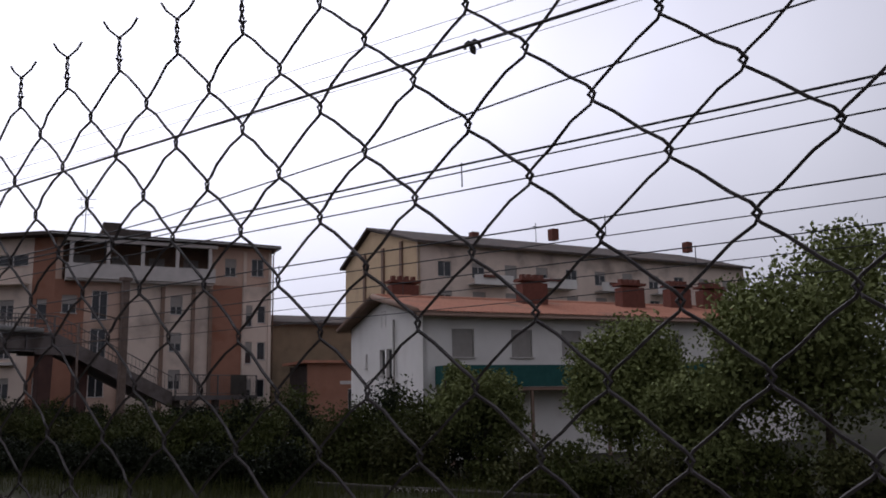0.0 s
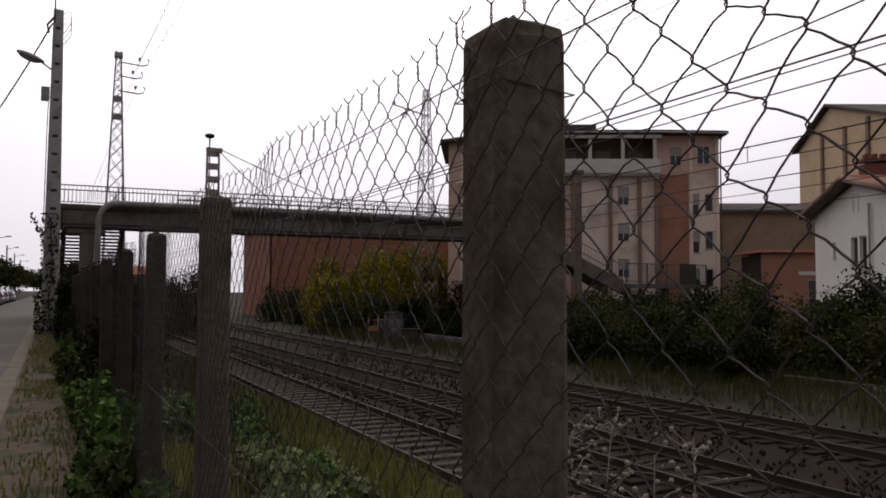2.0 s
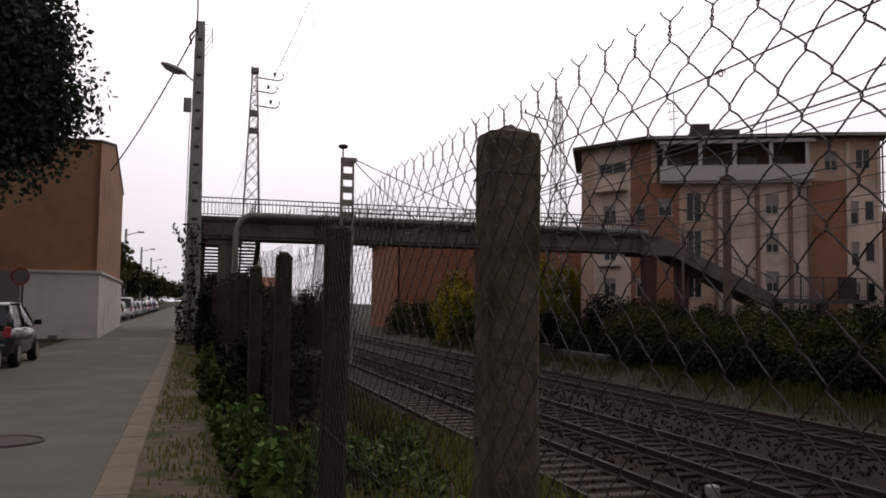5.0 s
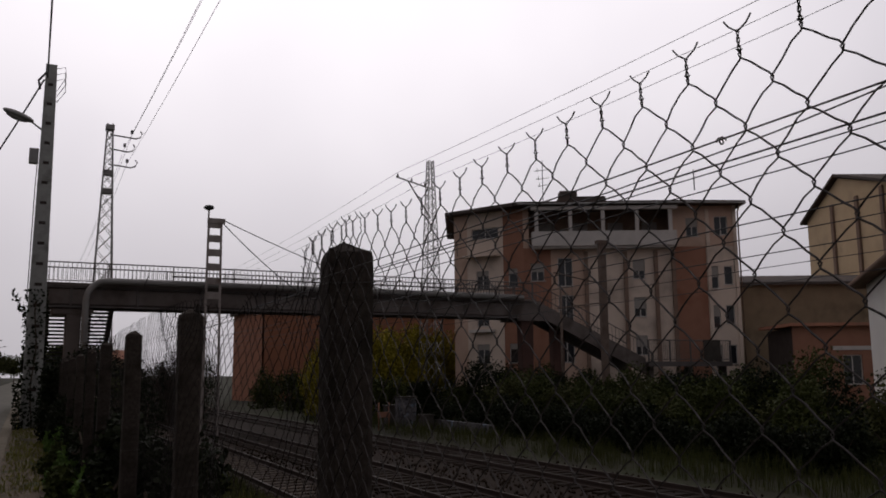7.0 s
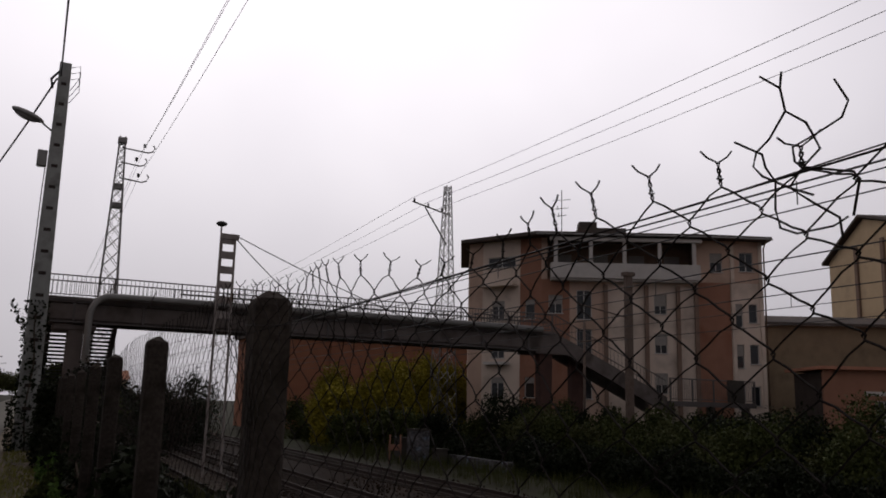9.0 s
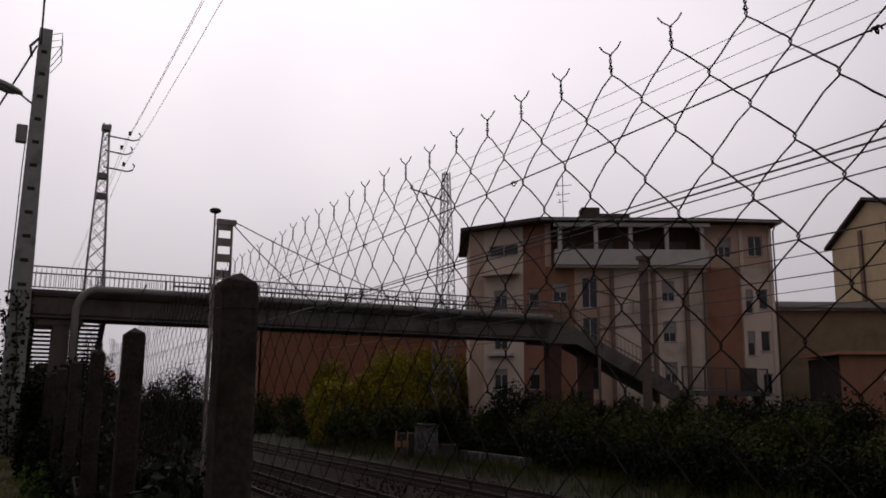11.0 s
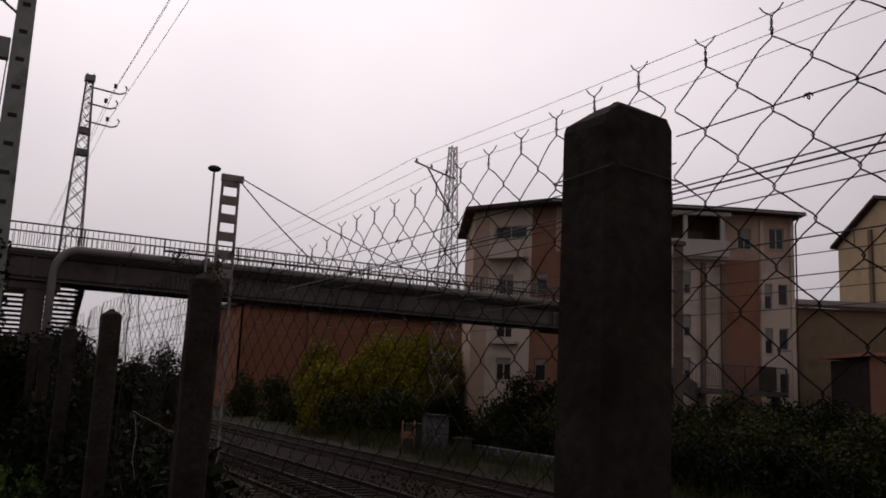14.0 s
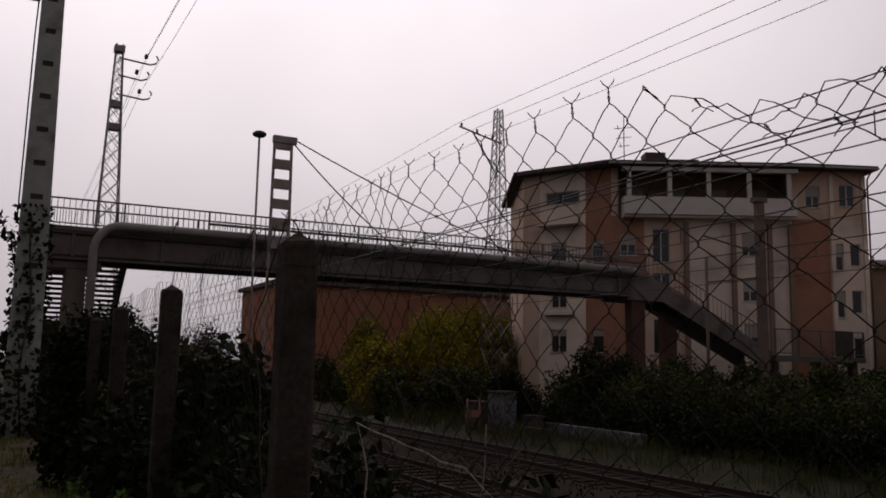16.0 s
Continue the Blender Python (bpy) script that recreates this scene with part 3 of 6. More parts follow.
def mesh_bay(y0, y1, x0, top, seed, amp, fine, z_low, half, tips, fold=None):
    lists = []
    rows = int((top - z_low) / half)
    sub = 3 if fine else 1
    sides = 4 if fine else 3

    def edge_y(b):
        return along(tips, (b - 1) / 2)

    def bend(p):
        q = max(0.0, (p[2] - 0.9) / (top - 0.9))
        loose = amp * min(1.0, max(0.12, (p[1] - 4.95) / 0.3)) if amp > 2 else amp
        x, y, z = warp(p[1], p[2] + (top_at(p[1]) - top) * q, p[0], seed, loose)
        if fold and fold[0] < y < fold[1]:
            e = min(1.0, (y - fold[0]) / 0.12, (fold[1] - y) / 0.25)
            cut = top_at(y) - fold[2] * e
            if z > cut:
                over = z - cut
                x, z = x + 0.6 * over, cut - 0.35 * over + 0.012 * math.sin(y * 47)
        return (x, y, z)

    b0 = 0
    while edge_y(b0 - 1) > y0:
        b0 -= 1
    while edge_y(b0) < y0 - 0.02:
        b0 += 1
    k = b0
    while edge_y(k + 1) < y1 + 0.03:
        ya, yb = edge_y(k), edge_y(k + 1)
        pts = []
        for j in range(rows + 1):
            sg = 1 if (j + k) % 2 == 0 else -1
            y = yb + 0.002 if sg > 0 else ya - 0.002
            z = top - j * half
            if pts and sub > 1:
                py, pz = last
                for q in range(1, sub):
                    f = q / sub
                    pts.append((x0 + 0.0015 * math.cos(math.pi * (j + f) + k), py + (y - py) * f, pz + (z - pz) * f))
            last = (y, z)
            if fine:
                pts.append((x0 + 0.002 * sg, y - sg * 0.004, z + 0.0055))
                pts.append((x0, y, z))
                pts.append((x0 - 0.002 * sg, y - sg * 0.004, z - 0.0055))
            else:
                pts.append((x0, y, z))
        # twisted end with a fork
        if k % 2 == 0:
            yt, hand_ = yb, 1
        else:
            yt, hand_ = ya, -1
        tip = []
        for q in range(7):
            w = hand_ * math.pi / 2 + q * 1.15
            tip.append((x0 + 0.0014 * math.cos(w), yt + 0.0014 * math.sin(w), top + 0.004 + q * 0.0033))
        if not fine:
            tip = tip[::3]
        rr = (noise.noise((yt * 31, k, seed)) + 1) * 0.5
        tip.append((x0 + 0.004 * hand_, yt - hand_ * (0.006 + 0.008 * rr), top + 0.031 + 0.004 * rr))
        tip.append((x0 + 0.006 * hand_, yt - hand_ * (0.009 + 0.012 * rr), top + 0.037 + 0.008 * rr))
        lists.append(tube_data([bend(p) for p in tip[::-1] + pts], WIRE_R, sides))
        k += 1
    return merge(lists)


# height of the top line wire at both ends of a panel
LINE_Z = {-2: (1.897, 1.897), -1: (1.897, 1.899), 0: (1.903, 1.872), 1: (1.9, 1.885), 2: (1.85, 1.84), 3: (1.958, 1.968), 4: (1.97, 1.965), 5: (1.925, 1.955), 6: (1.945, 1.945)}
for k in range(-2, 14):
    y0 = k * BAY
    x0 = -0.088 if k < 3 else 0.09
    top = 1.985 if k < 3 else 2.075
    amp = {-2: 0.3, -1: 0.2, 0: 0.6, 1: 0.3, 2: 2.4, 3: 0.3, 4: 0.25, 5: 0.3, 6: 1.6, 7: 1.2}.get(k, 0.8)
    fold = {6: (14.9, 15.8, 0.1)}.get(k)
    fine = -1 <= k <= 8
    half, tips = MESH.get(k, (0.052, ((0, y0 + 0.06), (20, y0 + 2.34))))
    panel = tagged(empty("chain_link_panel", (0, 0, 0)), "rusty chain link fence panel with twisted wire tips" if amp < 1.5 else "rusty chain link fence panel, bent and torn along the top", "wire fence", "fence panels")
    if k == 2:
        torn_panel = panel
    # the torn panel laps back over its neighbour's end
    V, F = mesh_bay(y0 - (0.45 if k == 2 else 0), y0 + BAY, x0 - (0.006 if k == 2 else 0), top, 3.7 * k, amp, fine, 0.12, half, tips, fold)
    # panels from k = 2 on use the wire coloured for dim light
    wm = M_WIRE if k < 2 else M_WIREDIM
    tagged(from_py("wire_mesh", V, F, wm, panel), kind="stuff")
    za, zb = LINE_Z.get(k, (1.95, 1.95))
    for wa, wb in ((za, zb), (1.05, 1.05)):
        pts = [(x0 - 0.004, y0 + BAY * q / 12, wa + (wb - wa) * q / 12 - 0.006 * math.sin(math.pi * q / 12)) for q in range(13)]
        tubes("line_wire", [pts], 0.0011, wm, panel)
    for q in range(4):
        f = 0.1 + 0.27 * q
        if k == 2:
            continue
        yk, zk = y0 + BAY * f, za + (zb - za) * f - 0.006 * math.sin(math.pi * f)
        V, F = tube_data([(x0 + 0.004 * math.cos(w), yk + 0.0007 * w, zk + 0.004 * math.sin(w)) for w in [i * 0.9 for i in range(12)]], 0.0011, 4)
        from_py("wire_tie", V, F, wm, panel)

# strands torn loose from the mesh, bent up above its edge
for strand in (
        ((5.319, 1.95), (5.3, 1.933), (5.292, 1.908), (5.274, 1.893), (5.265, 1.88), (5.261, 1.866), (5.277, 1.852), (5.295, 1.839), (5.267, 1.819), (5.246, 1.803), (5.241, 1.785)),
        ((5.294, 1.946), (5.3, 1.933), (5.292, 1.908), (5.315, 1.889), (5.327, 1.879), (5.335, 1.868), (5.321, 1.855), (5.295, 1.839), (5.267, 1.826)),
        ((5.24, 1.92), (5.231, 1.899), (5.235, 1.885), (5.263, 1.88), (5.286, 1.873), (5.288, 1.861), (5.277, 1.853), (5.23, 1.838), (5.222, 1.83), (5.233, 1.802)),
        ((5.353, 1.896), (5.324, 1.877), (5.317, 1.862), (5.31, 1.848), (5.308, 1.822), (5.307, 1.805), (5.286, 1.796), (5.252, 1.797), (5.235, 1.801)),
):
    V, F = tube_data([(-0.088 + 0.004 * (i % 2), y, z) for i, (y, z) in enumerate(strand)], WIRE_R, 4)
    from_py("loose_strand", V, F, M_WIREDIM, torn_panel)


# ---- footbridge ----
BY0, BY1 = 47.6, 49.7
bridge = tagged(empty("footbridge", (0, 0, 0)), "grey-brown footbridge with barred railings over the railway tracks", "footbridge")
for y in (BY0, BY1 - 0.35):
    bm = box_bm((-0.3, y, 5.06), (26.4, y + 0.35, 6.0), 0.12)
    g = part("girder", bm, M_BRCONC, bridge)
    box("flange", (-0.3, y - 0.1, 5.0), (26.4, y + 0.45, 5.08), M_STEEL, g)
    box("flange", (-0.3, y - 0.1, 5.95), (26.4, y + 0.45, 6.04), M_STEEL, g)
box("deck", (-0.5, BY0 - 0.15, 6.045), (27.6, BY1 + 0.15, 6.2), M_BRCONC, bridge)
for i in range(9):
    x = 0.9 + 3.1 * i
    box("stiffener", (x, BY0 - 0.09, 5.1), (x + 0.12, BY0 + 0.0, 5.94), M_STEEL, bridge)
bar0 = None
for side, y in enumerate((BY0 - 0.08, BY1 + 0.08)):
    rl = tagged(empty("railing", (0, y, 6.2)), "dark steel railing with upright bars")
    rl.parent = bridge
    tubes("top_rail", [[(-0.5, 0, 1.0), (27.6, 0, 1.0)]], 0.035, M_STEEL, rl)
    tubes("bottom_rail", [[(-0.5, 0, 0.1), (27.6, 0, 0.1)]], 0.025, M_STEEL, rl)
    for i in range(140):
        m = pose(-0.45 + 0.2 * i, 0, 0.55)
        if bar0 is None:
            bm = box_bm((-0.012, -0.012, -0.45), (0.012, 0.012, 0.45))
            bar0 = part("bar", bm, M_STEEL, rl)
            bar0.matrix_local = m
        else:
            share("bar", bar0, m, rl)
    for i in range(10):
        box("railing_post", (-0.5 + 3.1 * i, -0.03, -0.05), (-0.44 + 3.1 * i, 0.03, 1.02), M_STEEL, rl)
# service pipe that rises by the column and follows the deck
pp = [(1.62, BY0 - 0.42, -0.1), (1.62, BY0 - 0.42, 5.3)]
pp += [(2.52 - 0.9 * math.cos(a), BY0 - 0.42, 5.3 + 1.0 * math.sin(a)) for a in [i * math.pi / 16 for i in range(1, 9)]]
pp += [(8, BY0 - 0.42, 6.3), (16, BY0 - 0.42, 6.3), (26.5, BY0 - 0.42, 6.25)]
tubes("service_pipe", [pp], 0.16, M_PIPE, bridge, "pale grey pipe bending from the column along the deck", 10)
for i in range(8):
    x = 4.2 + 2.9 * i
    tubes("pipe_bracket", [[(x, BY0 - 0.1, 5.9), (x, BY0 - 0.66, 5.98), (x + 0.25, BY0 - 0.66, 6.62)]], 0.035, M_STEEL, bridge)
box("cable_tray", (5.6, BY0 - 0.8, 6.6), (26.6, BY0 - 0.55, 6.66), M_STEEL, bridge)
box("column", (0.78, BY0 + 0.05, -0.2), (1.48, BY1 - 0.4, 4.99), M_BRCONC, bridge, bevel=0.04)
box("column_head", (0.1, BY0 + 0.02, 4.62), (2.0, BY1 - 0.1, 4.995), M_BRCONC, bridge, bevel=0.08)
for x, y in ((26.62, BY0 + 0.1), (29.55, BY0 + 1.0)):
    bm = box_bm((x, y, -1.2), (x + 0.95, y + 0.55, 5.05), 0.05)
    for v in bm.verts:
        if v.co.z < 2:
            v.co.x += 0.12 if v.co.x < x + 0.4 else -0.12
    part("leg", bm, M_BRRED, bridge, "reddish painted concrete leg")
# left stair, dropping away behind the column
st = tagged(empty("stair_flight", (0, 0, 0)), "open steel stair with dark treads")
st.parent = bridge
for x in (0.0, 3.1):
    V, F = tube_data([(x, BY1, 6.0), (x, BY1 + 9.6, 0.0)], 0.14, 4, cap=True)
    from_py("stringer", V, F, M_STEEL, st)
for i in range(33):
    f = (i + 0.5) / 33
    box("tread", (0.05, BY1 + 9.6 * f - 0.16, 6.0 - 6 * f - 0.055), (3.05, BY1 + 9.6 * f + 0.16, 6.0 - 6 * f + 0.045), M_CABLE, st)
# right stair, dropping along the line of the deck
st2 = tagged(empty("stair_flight", (0, 0, 0)), "concrete stair with solid sloping sides")
st2.parent = bridge
for y in (BY0, BY1 - 0.25):
    V = []
    for yy in (y, y + 0.25):
        V += [(26.3, yy, 4.85), (28.6, yy, 4.85), (36.2, yy, 1.5), (36.2, yy, 2.55), (27.8, yy, 6.1), (26.3, yy, 6.1)]
    F = [(0, 1, 2, 3, 4, 5), (11, 10, 9, 8, 7, 6)] + [(i, (i + 1) % 6, 6 + (i + 1) % 6, 6 + i)[::-1] for i in range(6)]
    from_py("side_beam", V, F, M_BRCONC, st2)
    V, F = tube_data([(26.3, y + 0.12, 7.2), (27.8, y + 0.12, 7.2), (36.2, y + 0.12, 3.6)], 0.035, 5, cap=True)
    hr = from_py("handrail", V, F, M_STEEL, st2)
    for i in range(30):
        f = i / 29
        x = 27.8 + 8.4 * f
        V, F = tube_data([(x, y + 0.12, 6.0 - 3.55 * f), (x, y + 0.12, 7.2 - 3.6 * f)], 0.014, 4)
        from_py("bar", V, F, M_STEEL, hr)
for i in range(21):
    f = (i + 0.5) / 21
    box("tread", (27.7 + 8.5 * f - 0.2, BY0 + 0.26, 6.1 - 3.7 * f - 0.1), (27.7 + 8.5 * f + 0.2, BY1 - 0.26, 6.1 - 3.7 * f), M_PIPE, st2)
land = tagged(empty("stair_landing", (0, 0, 0)), "long dark landing with barred railing below the stair")
land.parent = bridge
box("slab", (36.2, BY0 - 0.3, 2.0), (43.6, BY0 + 1.4, 2.32), M_STEEL, land)
tubes("top_rail", [[(36.2, BY0 - 0.25, 3.75), (43.55, BY0 - 0.25, 3.75)]], 0.04, M_STEEL, land)
tubes("bottom_rail", [[(36.2, BY0 - 0.25, 2.45), (43.55, BY0 - 0.25, 2.45)]], 0.03, M_STEEL, land)
for i in range(5):
    box("railing_post", (36.2 + 1.82 * i, BY0 - 0.29, 2.3), (36.28 + 1.82 * i, BY0 - 0.21, 3.78), M_STEEL, land)
for i in range(48):
    V, F = tube_data([(36.35 + 0.15 * i, BY0 - 0.25, 2.45), (36.35 + 0.15 * i, BY0 - 0.25, 3.75)], 0.014, 4)
    from_py("bar", V, F, M_STEEL, land)
box("screen_panel", (41.0, BY0 - 0.34, 2.33), (42.5, BY0 - 0.3, 3.8), M_LOWWALL, land, "dark screen panel on the railing")
for x in (36.6, 40.0, 43.1):
    box("leg", (x, BY0 + 0.2, -1.2), (x + 0.4, BY0 + 0.6, 2.0), M_BRCONC, land)


# ---- poles, masts, wires ----
def lattice(name, base, z0, z1, w0, w1, material, label, cat, step=1.1, chord=0.05, brace=0.022):
    ob = tagged(empty(name, (base[0], base[1], 0)), label, cat)

    def cw(z):
        return (w0 + (w1 - w0) * (z - z0) / (z1 - z0)) / 2
    for sx in (-1, 1):
        for sy in (-1, 1):
            tubes("chord", [[(sx * cw(z0), sy * cw(z0), z0), (sx * cw(z1), sy * cw(z1), z1)]], chord, material, ob, sides=4)
    z, flip, br = z0, 1, []
    while z < z1 - 0.3:
        zn = min(z1, z + max(0.5, step * cw(z) * 2))
        for ax in (0, 1):
            for s2 in (-1, 1):
                a = [flip * cw(z), s2 * cw(z), z]
                b = [-flip * cw(zn), s2 * cw(zn), zn]
                if ax:
                    a[0], a[1] = a[1], a[0]
                    b[0], b[1] = b[1], b[0]
                br.append((tuple(a), tuple(b)))
                a2, b2 = (-a[0], a[1], a[2]), (-b[0], b[1], b[2])
                if ax:
                    a2, b2 = (a[0], -a[1], a[2]), (b[0], -b[1], b[2])
                br.append((a2, b2))
        z = zn
        flip = -flip
    for a, b in br:
        tubes("brace", [[a, b]], brace, material, ob, sides=4)
    return ob


def insulator(parent, at, r=0.11, n=3, up=-1):
    V, F = [], []
    bm = bmesh.new()
    for i in range(n):
        bmesh.ops.create_cone(bm, cap_ends=True, segments=10, radius1=r, radius2=r * 0.4, depth=0.07, matrix=pose(at[0], at[1], at[2] + up * (0.06 + 0.09 * i)))
    return part("insulator", bm, M_CABLE, parent, "dark ribbed insulator")


mast = lattice("lattice_mast", (3.45, 63.5), -0.6, 18.95, 1.75, 0.34, M_GALV, "tall grey lattice steel mast with three hooked arms", "power mast")
for za, L in ((18.2, 2.0), (17.2, 1.55), (16.1, 1.75)):
    arm = tubes("arm", [[(0, 0, za), (L - 0.3, 0, za - 0.12), (L, 0, za + 0.0), (L + 0.12, 0, za + 0.28), (L, 0, za + 0.45)]], 0.05, M_GALV, mast, sides=6)
    insulator(arm, (L - 0.55, 0, za + 0.2), 0.12, 3, 1)
for z in (18.5, 15.3, 14.0):
    box("collar_plate", (-0.28, -0.28, z), (0.28, 0.28, z + 0.35), M_GALV, mast)
mastb = lattice("lattice_mast", (26.7, 60.9), -1.0, 18.15, 1.7, 0.4, M_GALV, "tall lattice steel mast with one braced side arm", "power mast")
arm = tubes("arm", [[(0.2, 0, 15.9), (-2.9, 0, 16.6)], [(0, 0, 13.6), (-1.9, 0, 16.35)]], 0.06, M_GALV, mastb, sides=6)
for x in (-2.75, -1.6, -0.45):
    insulator(arm, (x, 0, 16.62 - 0.22 * (x + 2.9)), 0.1, 3, 1)


def wire(name, pts, r=0.012, label="", cat="overhead wire", material=M_CABLE, sag=0.0, n=10):
    a, b = Vector(pts[0]), Vector(pts[-1])
    if len(pts) == 2:
        pts = [a.lerp(b, i / n) - Vector((0, 0, sag * 4 * (i / n) * (1 - i / n))) for i in range(n + 1)]
    return tagged(tubes(name, [pts], r, material, None, label, 5), category=cat)


for L, za in ((1.45, 18.35), (1.0, 17.35), (1.2, 16.25)):
    wire("power_line", [(3.45 + L, 63.5, za), (3.45 + L + 0.4, -50, za + 0.4)], 0.012, "thin power line hanging from the mast", sag=1.6)
    wire("power_line", [(3.45 + L, 63.5, za), (3.45 + L - 0.3, 180, za)], 0.012, "thin power line hanging from the mast", sag=1.6)
for x in (-2.75, -1.6, -0.45):
    wire("power_line", [(26.7 + x, 60.9, 17.0 - 0.22 * (x + 2.9)), (27.5 + x, -60, 17.2)], 0.014, "thin power line hanging from the mast", sag=1.2)
    wire("power_line", [(26.7 + x, 60.9, 17.0 - 0.22 * (x + 2.9)), (26.0 + x, 190, 17.2)], 0.014, "thin power line hanging from the mast", sag=1.2)

# catenary poles
cp = tagged(empty("catenary_pole", (6.24, 39.57, 0)), "grey steel catenary pole with ladder plates above lattice legs", "catenary pole")
for s in (-1, 1):
    V, F = tube_data([(s * 0.36, 0, -1.45), (s * 0.3, 0, 4.5), (s * 0.27, 0, 8.3)], 0.065, 4, cap=True)
    from_py("chord", V, F, M_CATPOLE, cp)
for i in range(6):
    z = 4.9 + 0.62 * i
    box("batten_plate", (-0.3, -0.06, z), (0.3, 0.06, z + 0.3), M_CATPOLE, cp)
box("head_plate", (-0.32, -0.09, 8.2), (0.42, 0.09, 8.42), M_CATPOLE, cp)
for i in range(9):
    z = -1.4 + 0.68 * i
    for s in (-1, 1):
        tubes("brace", [[(-s * 0.35, 0, z), (s * 0.34, 0, z + 0.66)]], 0.012, M_RUSTPOLE, cp, sides=4)
for dz, ex, ez in ((0, 16.0, 5.0), (0.15, 10.3, 5.15)):
    w = wire("stay_wire", [(6.6, 39.57, 8.36 - dz), (ex, 39.6, ez)], 0.022, "stay wire from the catenary pole with a string of insulators", sag=0.15)
bpole = tagged(empty("ball_topped_pole", (7.13, 46.0, 0)), "thin pole with a dark flat ball on top", "pole")
tubes("shaft", [[(0, 0, -1.45), (0, 0, 10.0)]], 0.045, M_CATPOLE, bpole)
bm = bmesh.new()
bmesh.ops.create_uvsphere(bm, u_segments=14, v_segments=8, radius=0.27, matrix=Matrix.Diagonal((1, 1, 0.5, 1)) @ Matrix.Translation((0, 0, 20.3)))
part("cap", bm, M_CABLE, bpole, smooth=True)
rp = tagged(empty("catenary_pole", (27.2, 40.0, 0)), "brown steel catenary pole, pale at its foot", "catenary pole")
bm = box_bm((-0.2, -0.14, -1.2), (0.2, 0.14, 8.75), 0.03)
part("shaft", bm, M_RUSTPOLE, rp)
box("foot", (-0.16, -0.19, -1.25), (0.16, 0.19, 0.6), M_PIPE, rp, "pale grey painted foot")
box("head_plate", (-0.3, -0.2, 8.6), (0.3, 0.2, 8.8), M_RUSTPOLE, rp)
tubes("bracket_arm", [[(0, 0, 6.4), (-3.2, 0, 6.9)], [(0, 0, 5.4), (-3.0, 0, 5.0)]], 0.04, M_RUSTPOLE, rp)
rp2 = tagged(empty("catenary_pole", (25.1, 41.0, 0)), "thin brown pole beside the stair", "pole")
tubes("shaft", [[(0, 0, -1.2), (0, 0, 6.2)]], 0.07, M_RUSTPOLE, rp2)

wire("catenary_wire", [(8.8, -60, 5.2), (8.8, -30, 5.5), (8.83, -12, 6.1), (8.83, -0.3, 5.88), (8.83, 3.1, 5.69), (8.83, 6.5, 5.4), (8.83, 9.0, 5.24), (8.83, 11.3, 5.08), (8.83, 15, 4.97), (8.85, 46, 4.85)], 0.013, "sagging carrier wire above the railway track")
for x, zs in ((8.83, (4.93, 4.86, 4.56)), (13.43, (4.95, 4.56)), (18.2, (5.05, 4.6, 4.15))):
    for i, z in enumerate(zs):
        wire("catenary_wire", [(x, -60, z), (x + 0.15 * i, 46, z - (0.1 if z > 4.8 else 0)), (x, 160, z)], 0.016 if i == 0 else 0.011, "dark overhead line above the railway track")
for x, z0, z1 in ((8.83, 4.56, 4.9), (13.43, 4.56, 4.92), (18.2, 4.6, 5.02)):
    for y in (-4, 4.5, 13, 21.5, 30):
        wire("dropper", [(x, y, z0), (x, y, z1)], 0.01, "short upright dropper between overhead lines", "dropper", n=2)

# street lighting pole
lp = tagged(empty("street_lamp", (-0.6, 32.4, 0)), "grey concrete utility pole carrying a street lamp", "street lamp")
V, F = [], []
for z, w, d in ((-0.3, 0.3, 0.22), (4, 0.26, 0.19), (8, 0.21, 0.16), (11.85, 0.17, 0.13)):
    V += [(-w, -d, z), (w, -d, z), (w, d, z), (-w, d, z)]
for j in range(3):
    F += [(j * 4 + k, j * 4 + (k + 1) % 4, j * 4 + 4 + (k + 1) % 4, j * 4 + 4 + k) for k in range(4)]
F.append((12, 13, 14, 15))
from_py("shaft", V, F, M_POLE, lp)
for i in range(16):
    z = 1.2 + 0.66 * i
    w = 0.29 - 0.011 * z
    # dark block on the face paints the shade of a slot
    box("recess", (-w * 0.45, -0.235 + 0.0085 * z, z), (w * 0.45, -0.2 + 0.0085 * z, z + 0.1), M_DARKIN, lp)
arm = tubes("lamp_arm", [[(-0.15, -0.05, 9.6), (-0.5, -0.05, 9.85), (-0.62, -0.05, 9.88)]], 0.03, M_GALV, lp)
bm = bmesh.new()
bmesh.ops.create_uvsphere(bm, u_segments=14, v_segments=8, radius=1, matrix=pose(-0.88, -0.05, 10.02, 0, 20, 0) @ Matrix.Diagonal((0.5, 0.17, 0.12, 1)))
hd = part("lamp_head", bm, M_GALV, lp, "flat oval grey lamp housing", smooth=True)
bm = bmesh.new()
bmesh.ops.create_uvsphere(bm, u_segments=12, v_segments=6, radius=1, matrix=pose(-0.92, -0.05, 9.96, 0, 20, 0) @ Matrix.Diagonal((0.36, 0.13, 0.11, 1)))
part("lens", bm, M_PIPE, hd, smooth=True)
box("junction_box", (-0.5, -0.22, 8.45), (-0.22, 0.0, 8.95), M_GALV, lp, "pale grey junction box", bevel=0.02)
tubes("cable", [[(-0.25, -0.2, 8.4), (-0.27, -0.22, 7.7), (-0.3, -0.22, 4.0)]], 0.015, M_CABLE, lp)
for i in range(3):
    tubes("cable_loop", [[(0.16, 0, 11.75 - 0.2 * i), (0.42, 0, 11.85 - 0.2 * i), (0.46, 0, 11.5 - 0.25 * i), (0.2, 0, 11.0 - 0.2 * i)]], 0.012, M_CABLE, lp)
